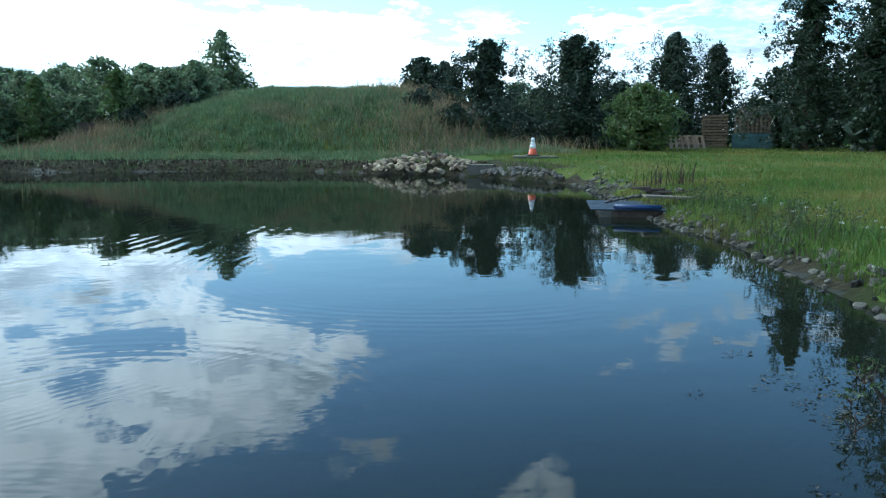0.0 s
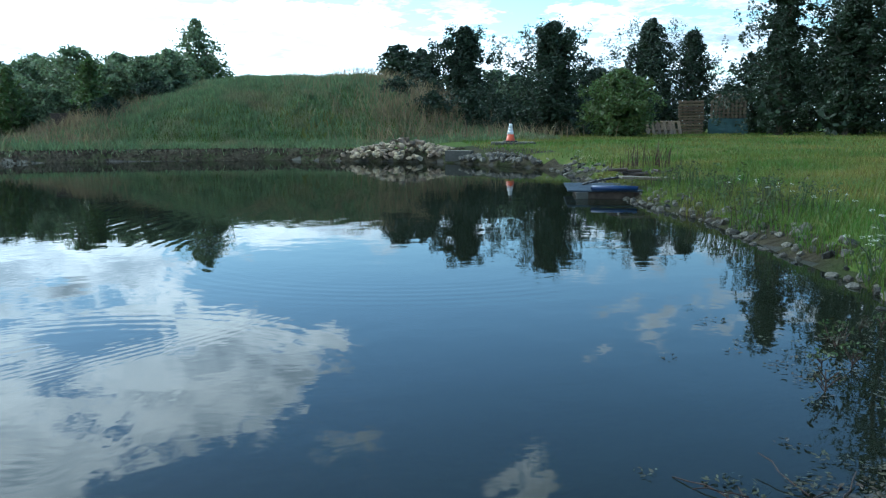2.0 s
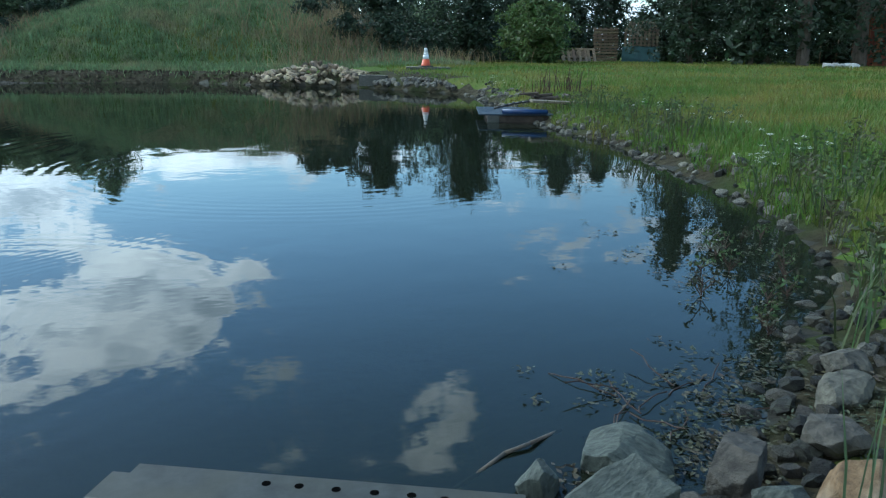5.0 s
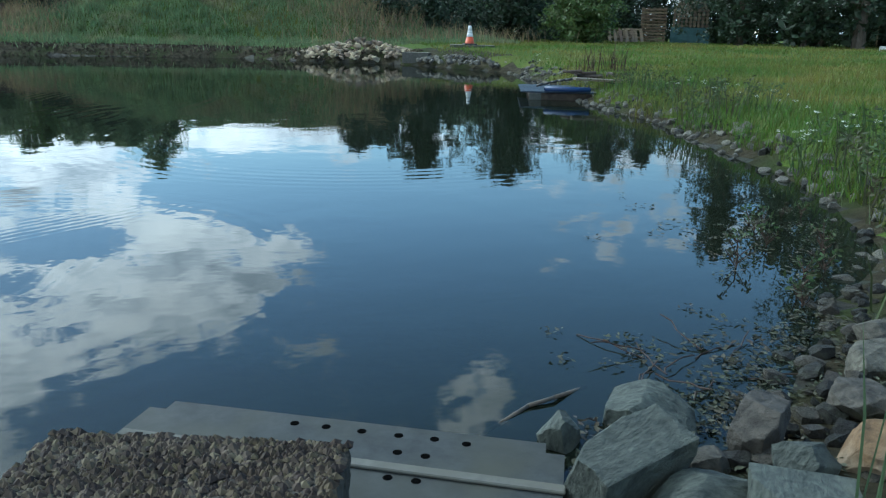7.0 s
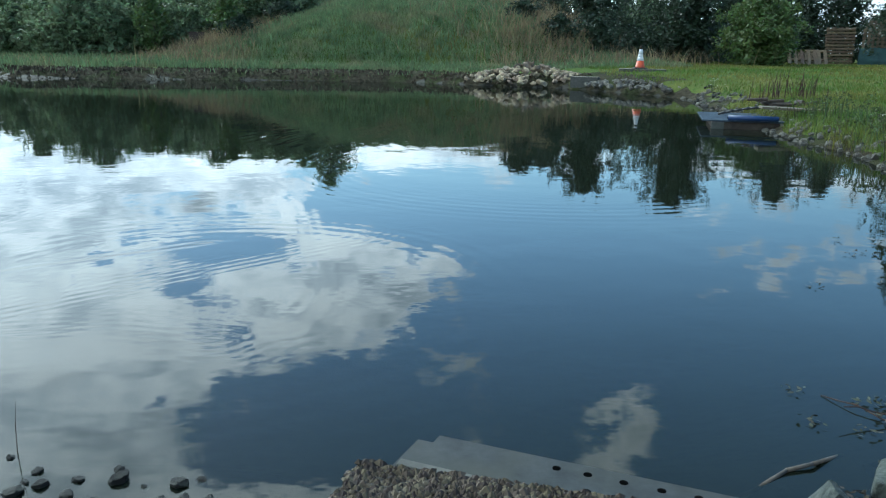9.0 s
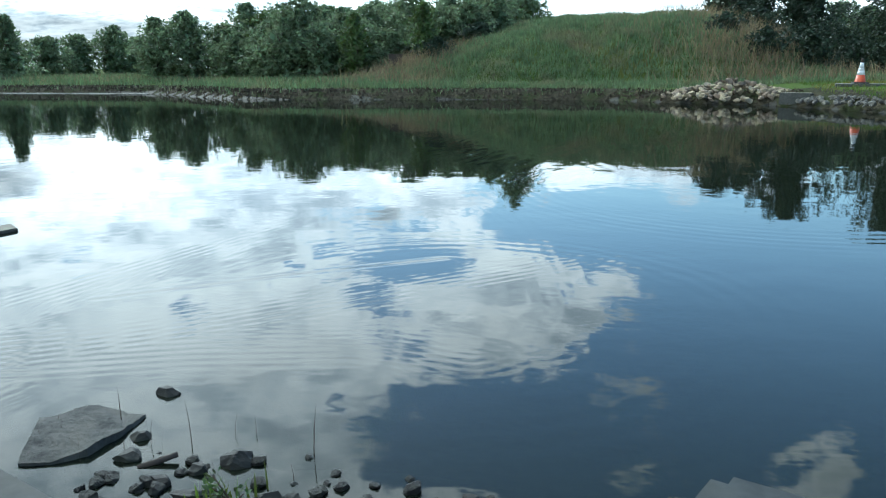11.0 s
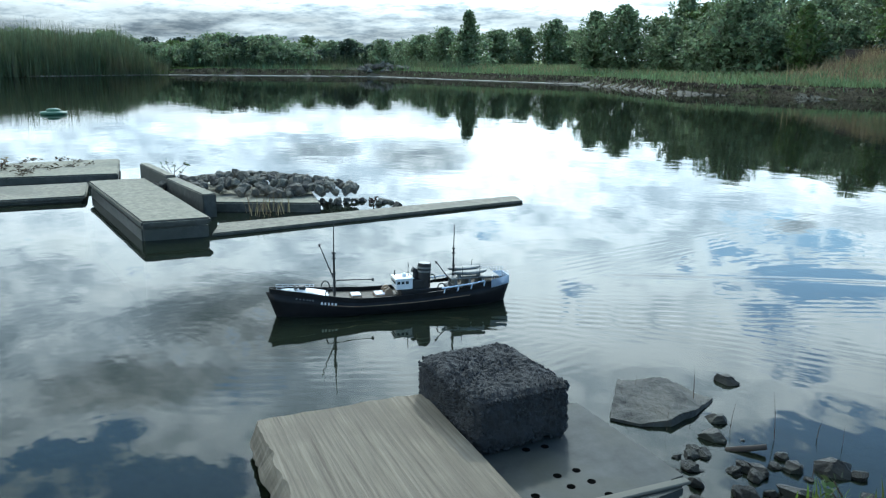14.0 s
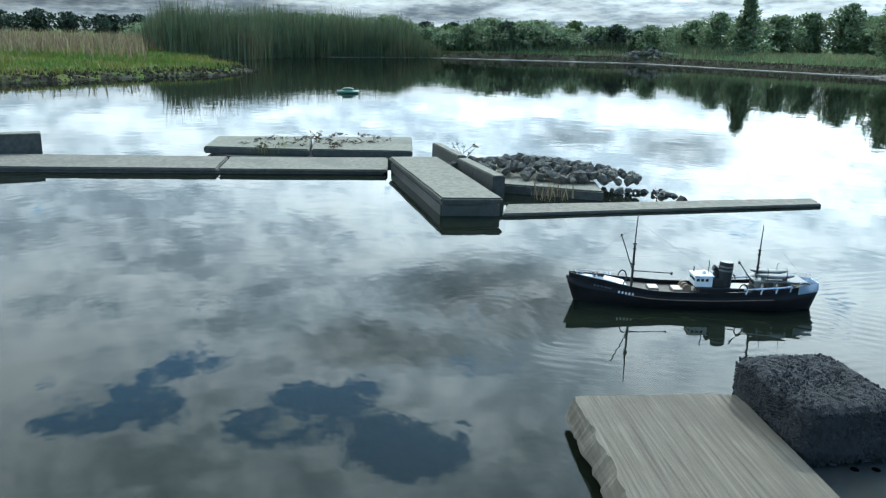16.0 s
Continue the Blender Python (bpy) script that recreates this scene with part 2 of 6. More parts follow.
M_FLAT = material("damp_flat_rock", (0.014, 0.014, 0.012), (0.07, 0.068, 0.058), 26, 0.8, 1.0, (0.075, 0.07, 0.055), 5, grain=0.015)
M_LIME = material("pale_rubble", (0.19, 0.145, 0.085), (0.46, 0.37, 0.245), 9, 0.9, 0.6, (0.16, 0.14, 0.11), 1.2, vary=0.3, grain=0.03)
M_WETROCK = material("wet_dark_rock", (0.006, 0.006, 0.005), (0.03, 0.028, 0.023), 18, 0.6, 0.8, (0.034, 0.034, 0.025), 5, vary=0.3, grain=0.015, spec=0.25)
M_CONC = material("weathered_concrete", (0.135, 0.124, 0.090), (0.29, 0.27, 0.205), 26, 0.9, 0.35, (0.14, 0.135, 0.105), 2.2, (0.5, 0.75), vary=0.08)
# damp tone darkened further, to carry the shade on slab sides and footings
M_CONC_D = material("damp_shaded_concrete", (0.03, 0.031, 0.027), (0.085, 0.085, 0.074), 18, 0.6, 0.5, (0.035, 0.04, 0.03), 3, (0.45, 0.7))
M_BRUSHED = material("brushed_slab", (0.088, 0.071, 0.048), (0.225, 0.192, 0.142), 14, 0.88, 1.0, (0.12, 0.098, 0.07), 4.5, (0.45, 0.75), stretch=(0.16, 5.5, 1), grain=0.006)
M_AGG = material("dark_aggregate", (0.005, 0.005, 0.0055), (0.04, 0.04, 0.04), 75, 0.9, 1.0, (0.03, 0.03, 0.032), 9, grain=0.012)
M_AGG_L = material("pebble_aggregate", (0.016, 0.013, 0.009), (0.085, 0.072, 0.052), 70, 0.85, 1.0, (0.07, 0.06, 0.045), 6, grain=0.012)
M_PEBBLE = material("bedded_pebbles", (0.016, 0.010, 0.005), (0.075, 0.050, 0.028), 40, 0.85, 0, (0.10, 0.075, 0.05), 8, island=0.7)
M_PLATE = material("grey_plastic_plate", (0.030, 0.033, 0.033), (0.064, 0.068, 0.065), 10, 0.7, 0.15, (0.06, 0.06, 0.045), 3.5, (0.45, 0.75), spec=0.2)
M_STRIP = material("pale_plate_strip", (0.09, 0.088, 0.074), (0.155, 0.15, 0.127), 14, 0.75, 0.15, (0.12, 0.115, 0.095), 5, spec=0.2)
# near-black colour that stands in for the shade inside an opening
M_HOLE = material("hole_shade", (0.002, 0.002, 0.002), (0.005, 0.005, 0.005), 30, 1.0, 0.0, spec=0.0)
M_WOOD = material("pallet_wood", (0.09, 0.062, 0.038), (0.21, 0.155, 0.10), 9, 0.85, 0.4, (0.12, 0.10, 0.075), 1.2, stretch=(1, 6, 6), vary=0.25)
M_POST = material("dark_old_timber", (0.035, 0.026, 0.02), (0.085, 0.065, 0.05), 9, 0.9, 0.5)
M_HULL = material("black_hull_paint", (0.005, 0.005, 0.006), (0.011, 0.011, 0.012), 20, 0.45, 0.05, spec=0.2)
M_HULLRED = material("dull_red_boot", (0.06, 0.018, 0.012), (0.10, 0.03, 0.02), 20, 0.5, 0.05)
M_WHITE = material("white_model_paint", (0.62, 0.64, 0.66), (0.78, 0.79, 0.80), 15, 0.4, 0.03)
M_PALEBLUE = material("pale_blue_paint", (0.46, 0.54, 0.66), (0.56, 0.64, 0.75), 15, 0.4, 0.03)
M_DECK = material("brown_deck", (0.03, 0.024, 0.016), (0.08, 0.064, 0.045), 30, 0.7, 0.2, stretch=(0.4, 8, 1))
M_BUFF = material("buff_brown_paint", (0.20, 0.13, 0.08), (0.30, 0.21, 0.13), 20, 0.5, 0.05)
M_BLACK = material("black_paint", (0.008, 0.008, 0.009), (0.02, 0.02, 0.02), 20, 0.45, 0.05)
M_BOATGREY = material("grey_boat_cover", (0.09, 0.097, 0.095), (0.19, 0.20, 0.195), 20, 0.6, 0.1)
M_GLASS = material("dark_model_glass", (0.01, 0.014, 0.018), (0.02, 0.026, 0.03), 10, 0.08, 0)
M_ORANGE = material("orange_cone_plastic", (0.50, 0.07, 0.02), (0.62, 0.11, 0.035), 9, 0.5, 0.05, (0.38, 0.07, 0.03), 4)
M_BLUE = material("blue_plastic", (0.010, 0.028, 0.095), (0.018, 0.05, 0.15), 9, 0.45, 0.05)
M_BLUESHEET = material("faded_blue_grey_sheet", (0.035, 0.05, 0.068), (0.075, 0.10, 0.13), 7, 0.8, 0.1, (0.05, 0.06, 0.07), 2, spec=0.2)
M_TARP = material("blue_green_tarp", (0.02, 0.06, 0.07), (0.045, 0.11, 0.125), 3, 0.55, 0.4, grain=0.05)
M_FLOWER = material("white_flower_heads", (0.55, 0.56, 0.48), (0.75, 0.76, 0.68), 30, 0.8, 0, island=0.1)
M_YFLOWER = material("yellow_green_flowers", (0.35, 0.36, 0.05), (0.5, 0.5, 0.08), 30, 0.8, 0, island=0.15)
M_STEM = material("brown_dry_stem", (0.03, 0.016, 0.010), (0.075, 0.042, 0.026), 20, 0.85, 0.2)
M_WEED = material("dark_water_weed", (0.018, 0.022, 0.009), (0.055, 0.06, 0.024), 12, 0.7, 0, (0.05, 0.034, 0.018), 3, island=0.3)
M_BANKWEED = material("bank_weed_leaves", (0.035, 0.06, 0.018), (0.085, 0.12, 0.035), 6, 0.7, 0, (0.07, 0.06, 0.03), 2.5, island=0.35, trans=0.25)
M_GREENB = material("green_float_plastic", (0.03, 0.10, 0.06), (0.05, 0.15, 0.09), 12, 0.45, 0)
M_DEBRIS = material("brown_leaf_litter", (0.03, 0.022, 0.012), (0.09, 0.065, 0.035), 30, 0.9, 0.3)


# ---- mesh helpers ----
def mesh_object(name, bm, mat, smooth=False):
    me = bpy.data.meshes.new(name)
    bm.to_mesh(me)
    bm.free()
    for mm in (mat if isinstance(mat, (list, tuple)) else [mat]):
        me.materials.append(mm)
    if smooth:
        me.polygons.foreach_set("use_smooth", [True] * len(me.polygons))
    return new(name, me)


def part(name, bm, mat, parent, label="", smooth=False):
    ob = mesh_object(name, bm, mat, smooth)
    ob.parent = parent
    if label:
        ob["label"] = label
    return ob


def piece(name, me, parent, m):
    ob = new(name, me)
    ob.parent = parent
    ob.matrix_basis = m
    return ob


def empty(name, m):
    ob = new(name)
    ob.empty_display_size = 0.1
    ob.matrix_basis = m
    return ob


def from_arrays(name, verts, faces, mat, smooth=False):
    me = bpy.data.meshes.new(name)
    me.from_pydata(verts.tolist() if hasattr(verts, "tolist") else verts, [], faces.tolist() if hasattr(faces, "tolist") else faces)
    for mm in (mat if isinstance(mat, (list, tuple)) else [mat]):
        me.materials.append(mm)
    if smooth:
        me.polygons.foreach_set("use_smooth", [True] * len(me.polygons))
    return me


def add_box(bm, sx, sy, sz, m=None, bevel=0.0, seg=1):
    """A box of full size sx, sy, sz that stands on z=0 of m."""
    m = m or Matrix()
    r = bmesh.ops.create_cube(bm, size=1.0, matrix=m @ Matrix.Translation((0, 0, sz / 2)) @ Matrix.Diagonal((sx, sy, sz, 1)))
    if bevel:
        edges = list({e for v in r["verts"] for e in v.link_edges})
        bmesh.ops.bevel(bm, geom=edges, offset=bevel, segments=seg, affect="EDGES", profile=0.5)


def add_rod(bm, a, b, r, r2=None, seg=8):
    a, b = Vector(a), Vector(b)
    d = b - a
    m = Matrix.Translation((a + b) / 2) @ d.to_track_quat("Z", "Y").to_matrix().to_4x4()
    bmesh.ops.create_cone(bm, cap_ends=True, segments=seg, radius1=r, radius2=r if r2 is None else r2, depth=d.length, matrix=m)


def roughen(bm, amount, freq, seed, zscale=1.0):
    off = Vector((seed * 7.31, seed * 3.17, seed * 1.73))
    for v in bm.verts:
        n = noise.noise_vector(v.co * freq + off) * amount + noise.noise_vector(v.co * freq * 3 + off) * amount * 0.4
        v.co += Vector((n.x, n.y, n.z * zscale))


def rock_mesh(name, seed, size, mat, sharp=0.5, cuts=2):
    """An angular stone: a block split along random planes, its edges chipped and its faces rough."""
    rnd = random.Random(seed)
    bm = bmesh.new()
    bmesh.ops.create_cube(bm, size=0.80)
    for _ in range(14 if cuts < 3 else 13):
        n = Vector((rnd.uniform(-1, 1), rnd.uniform(-1, 1), rnd.uniform(-0.8, 1))).normalized()
        d = rnd.uniform(0.30, 0.40) if cuts < 3 else rnd.uniform(0.27, 0.43)
        cut = bmesh.ops.bisect_plane(bm, geom=bm.verts[:] + bm.edges[:] + bm.faces[:], plane_co=n * d, plane_no=n, clear_outer=True)
        edges = [g for g in cut["geom_cut"] if isinstance(g, bmesh.types.BMEdge)]
        if len(edges) > 2:
            bmesh.ops.edgeloop_fill(bm, edges=edges)
    bmesh.ops.remove_doubles(bm, verts=bm.verts, dist=0.02)
    if cuts >= 3:
        bmesh.ops.bevel(bm, geom=list(bm.edges), offset=0.018, segments=2, affect="EDGES", profile=0.6)
        bmesh.ops.triangulate(bm, faces=bm.faces)
        for _ in range(2):
            bmesh.ops.subdivide_edges(bm, edges=[e for e in bm.edges if e.calc_length() > 0.075], cuts=1)
            bmesh.ops.triangulate(bm, faces=bm.faces)
        roughen(bm, 0.022, 4.0, seed)
        roughen(bm, 0.009, 17.0, seed + 3)
    else:
        roughen(bm, 0.02, 5.0, seed)
    bmesh.ops.recalc_face_normals(bm, faces=bm.faces)
    for v in bm.verts:
        v.co = Vector((v.co.x * size[0], v.co.y * size[1], v.co.z * size[2]))
    me = bpy.data.meshes.new(name)
    bm.to_mesh(me)
    bm.free()
    me.materials.append(mat)
    return me


# ---- the lie of the land ----
SHORE = [(1.65, 1.50), (1.85, 2.0), (2.38, 2.22), (3.07, 2.72), (3.35, 3.05), (4.15, 3.88), (4.66, 4.92), (4.94, 6.07), (5.2, 7.4), (5.48, 8.8), (5.62, 10.2), (5.6, 12.0),
         (5.95, 14.5), (6.4, 18.0), (6.8, 21.6), (4.7, 25.7), (2.9, 26.9), (1.0, 28.0), (-1.0, 29.3), (-6.1, 29.2), (-11.5, 28.3), (-15.0, 28.0), (-22.6, 33.6),
         (-31.5, 33.2), (-38.2, 33.0), (-43.0, 25.0), (-45.0, 22.0), (-43.0, 14.0), (-41.0, 10.6), (-36.0, 7.2), (-30.5, 6.2), (-26.8, 6.5), (-23.8, 4.8), (-22.0, 1.6),
         (-19.8, -0.9), (-17.0, -4.0), (-11.0, -7.0), (-6.0, -5.5), (-3.0, -3.0), (-1.75, -1.2), (-1.35, 0.2), (-1.1, 0.8), (-0.8, 1.3), (-0.3, 1.35), (0.6, 1.3)]


def shore_distance(x, y):
    """Metres from the waterline: negative in the pond."""
    x, y = np.asarray(x, float), np.asarray(y, float)
    best = np.full(x.shape, 1e9)
    inside = np.zeros(x.shape, bool)
    for (ax, ay), (bx, by) in zip(SHORE, SHORE[1:] + SHORE[:1]):
        dx, dy = bx - ax, by - ay
        u = np.clip(((x - ax) * dx + (y - ay) * dy) / (dx * dx + dy * dy), 0, 1)
        best = np.minimum(best, np.hypot(x - ax - u * dx, y - ay - u * dy))
        cross = ((ay > y) != (by > y)) & (x < (bx - ax) * (y - ay) / ((by - ay) or 1e-9) + ax)
        inside ^= cross
    return np.where(inside, -best, best)


def wave_noise(x, y, seed, f):
    r = np.random.RandomState(seed)
    z = 0
    for k in range(6):
        a, ph, g = r.uniform(0, 6.28), r.uniform(0, 6.28), f * r.uniform(0.6, 1.7)
        z = z + np.sin((x * np.cos(a) + y * np.sin(a)) * g + ph)
    return z / 6


def ground_z(x, y):
    x, y = np.asarray(x, float), np.asarray(y, float)
    d = shore_distance(x, y) + wave_noise(x, y, 3, 2.2) * 0.12
    far_bank = np.clip((y - 20) / 5, 0, 1)
    rise = 0.10 + 0.20 * far_bank
    out = rise * np.clip(d / 0.55, 0, 1) + 0.30 * (1 - np.exp(-np.clip(d, 0, None) / 4.0))
    east = np.clip((x - 4.0) / 1.5, 0, 1)
    out = out + east * 0.12 * np.clip(d / 0.8, 0, 1)
    near = np.exp(-((x / 3.0) ** 2 + (y / 3.0) ** 2))
    out = out * (1 - 0.45 * near)
    shelf = 0.42 - 0.395 * np.exp(-((x + 0.4) ** 2 + (y - 1.7) ** 2) / 2.2)     # shallow mud by the near bank
    z = np.where(d > 0, out, np.maximum(d * shelf, -0.9))
    # mound
    ey = (y - 41.6) / np.where(y < 41.6, 9.2, 7.5)
    flank = np.clip(np.where(x < -0.6, (x + 12.6) / 9.2, (9.0 - x) / 6.6), 0, 1)     # long western ramp, shorter eastern one
    flank = flank * (1.35 - 0.35 * flank ** 2)
    front = np.clip(1 - np.abs(ey) ** 2.3, 0, 1)
    hill = 2.95 * flank * front
    inside = np.clip(flank * front * 3, 0, 1)
    hill = hill + inside * (wave_noise(x, y, 8, 0.9) * 0.13 + wave_noise(x, y, 9, 2.6) * 0.12)
    z = z + np.maximum(hill, 0) * (1 + 0.02 * wave_noise(x, y, 4, 3))
    z = z + np.where(d > 1.5, wave_noise(x, y, 5, 1.3) * 0.03, 0)
    return z


def gz(x, y):
    return float(ground_z(np.array([x]), np.array([y]))[0])


def axis_steps(lo, hi, fine, a, b, grow=1.25, limit=6.0, end=2500):
    pts = list(np.arange(a, b + fine / 2, fine))
    s, p = fine, b
    while p < end:
        s = min(s * grow, limit if p < hi else 400)
        p += s
        pts.append(p)
    s, p, left = fine, a, []
    while p > -end:
        s = min(s * grow, limit if p > lo else 400)
        p -= s
        left.append(p)
    return np.array(left[::-1] + pts)


def build_ground():
    xs = np.unique(np.concatenate([axis_steps(-60, 60, 0.16, -4.0, 7.0, 1.08, 0.7), ]))
    ys = np.unique(np.concatenate([axis_steps(-30, 60, 0.16, -1.0, 9.0, 1.06, 0.5), ]))
    X, Y = np.meshgrid(xs, ys)
    Z = ground_z(X.ravel(), Y.ravel())
    V = np.stack([X.ravel(), Y.ravel(), Z], -1)
    nx, ny = len(xs), len(ys)
    i = np.arange(nx - 1)[None, :] + nx * np.arange(ny - 1)[:, None]
    F = np.stack([i, i + 1, i + 1 + nx, i + nx], -1).reshape(-1, 4)
    me = from_arrays("ground", V, F, [M_GROUND, M_EARTH, M_MUD], True)
    c = V[F].mean(1)
    d = shore_distance(c[:, 0], c[:, 1])
    wob = wave_noise(c[:, 0], c[:, 1], 21, 3.0)
    idx = np.zeros(len(F), int)
    far = (c[:, 1] > 23) & (c[:, 0] < 9)
    idx[(d < np.where(far, 1.4, 0.28) + wob * 0.30)] = 1
    idx[(d < -0.02)] = 2
    near = (np.hypot(c[:, 0], c[:, 1]) < 3.2) & (d < 1.2)
    idx[near & (d >= 0.1)] = 1
    me.polygons.foreach_set("material_index", idx.astype(np.int32))
    ob = new("ground", me)
    return tagged(ob, "grassy pond bank with bare earth edge and low mound", "ground", kind="structure")


# the boat's waterline: bow, heading and length
BOW = Vector((-3.11, 1.90, 0))
STERN = Vector((-2.58, 2.88, 0))


def course_distance(x, y, course):
    """Metres to one side (+) or the other (-) of a bent line."""
    best, out = np.full(x.shape, 1e9), np.zeros(x.shape)
    for (ax, ay), (bx, by) in zip(course, course[1:]):
        dx, dy = bx - ax, by - ay
        u = np.clip(((x - ax) * dx + (y - ay) * dy) / (dx * dx + dy * dy), 0, 1)
        ex, ey = x - ax - u * dx, y - ay - u * dy
        e = np.hypot(ex, ey)
        out = np.where(e < best, e * np.sign(dx * ey - dy * ex), out)
        best = np.minimum(best, e)
    return out


def water_height(x, y):
    """Small swell and the boat's wake, in metres."""
    h = 0.0004 * wave_noise(x, y, 31, 9.0) + 0.0009 * wave_noise(x, y, 32, 2.6)
    ax = (STERN - BOW).normalized()
    u = (x - BOW.x) * ax.x + (y - BOW.y) * ax.y          # astern of the bow
    v = -(x - BOW.x) * ax.y + (y - BOW.y) * ax.x
    for side in (1, -1):
        w = side * v
        arm = w - 0.10 - 0.30 * u                          # distance outside the wake's arm
        env = np.exp(-(np.minimum(arm, 0) / 0.42) ** 2) * np.exp(-(np.maximum(arm, 0) / 0.05) ** 2) * np.clip(u / 0.3, 0, 1) * np.exp(-np.clip(u, 0, None) / 2.2)
        h = h + 0.0015 * env * np.sin(arm * 84.0 + 1.5 * wave_noise(x, y, 44, 3.0)) * (0.65 + 0.5 * wave_noise(x, y, 45, 2.0))
    # crests that the turning boat has left behind: (course, width, height, ripple length)
    for course, wd, am, lam in (([(-2.5, 2.75), (-1.47, 3.22), (-0.75, 3.42), (-0.25, 3.35)], 0.28, 0.0008, 0.072),
                                ([(-1.6, 8.6), (-0.48, 6.28), (-0.12, 4.9), (0.05, 4.1), (0.0, 3.5)], 0.22, 0.0005, 0.095),
                                ([(-2.4, 3.7), (-1.6, 4.4), (-0.8, 5.0)], 0.06, 0.0012, 0.10),
                                ([(-3.15, 1.45), (-2.65, 1.35), (-2.15, 1.9), (-2.0, 2.6)], 0.30, 0.0004, 0.065)):
        sd = course_distance(x, y, course)
        h = h + am * np.exp(-(sd / wd) ** 2) * np.sin(sd * 6.283 / lam + 1.2 * wave_noise(x, y, 46, 2.2)) * (0.6 + 0.6 * wave_noise(x, y, 47, 1.6))
    # ripples left round the turn, farther off
    for cx, cy, rr, wd, am in ((1.6, 8.6, 2.3, 0.45, 0.0011), (-0.5, 4.0, 1.5, 0.30, 0.0003), (-3.0, 15.2, 4.0, 0.6, 0.0022), (0.5, 13.0, 3.2, 0.5, 0.0020)):
        r = np.hypot(x - cx, y - cy)
        h = h + am * np.exp(-((r - rr) / wd) ** 2) * np.sin(r * 44 + 3 * wave_noise(x, y, 40, 0.8)) * (0.5 + 0.5 * wave_noise(x, y, 41, 1.1))
    return h


def build_water():
    xs = axis_steps(-47, 10, 0.021, -4.6, 1.6, 1.06, 0.6, 50)
    ys = axis_steps(-10, 36, 0.021, 0.8, 5.6, 1.03, 0.35, 37)
    xs, ys = xs[(xs > -47) & (xs < 9)], ys[(ys > -9) & (ys < 35)]
    X, Y = np.meshgrid(xs, ys)
    V = np.stack([X.ravel(), Y.ravel(), water_height(X.ravel(), Y.ravel())], -1)
    nx, ny = len(xs), len(ys)
    i = np.arange(nx - 1)[None, :] + nx * np.arange(ny - 1)[:, None]
    F = np.stack([i, i + 1, i + 1 + nx, i + nx], -1).reshape(-1, 4)
    d = shore_distance(V[:, 0], V[:, 1])
    F = F[(d[F].min(1) < 1.2)]
    used = np.unique(F)
    back = np.full(len(V), -1)
    back[used] = np.arange(len(used))
    me = from_arrays("water", V[used], back[F], M_WATER, True)
    return tagged(new("water", me), "still murky pond water with small ripples and wake", "water", kind="structure")


build_ground()
build_water()


# ---- vegetation ----
def leaf_cloud(rs, centres, radii, per, size, up=0.3):
    """Many small bent leaf shapes scattered through the given clumps."""
    C = np.repeat(centres, per, axis=0)
    Rr = np.repeat(radii, per)
    n = len(C)
    d = rs.normal(size=(n, 3))
    d /= np.linalg.norm(d, axis=1)[:, None]
    P = C + d * (Rr * rs.uniform(0.25, 1.0, n) ** 0.6)[:, None]
    a = rs.normal(size=(n, 3))
    a[:, 2] *= 0.7
    a /= np.linalg.norm(a, axis=1)[:, None]
    b = np.cross(a, rs.normal(size=(n, 3)))
    b /= np.linalg.norm(b, axis=1)[:, None] + 1e-9
    s = (size * rs.uniform(0.6, 1.4, n))[:, None]
    V = np.stack([P - a * s, P + b * s * 0.45, P + a * s, P - b * s * 0.45], 1).reshape(-1, 3)
    F = np.arange(n * 4).reshape(-1, 4)
    return V, F


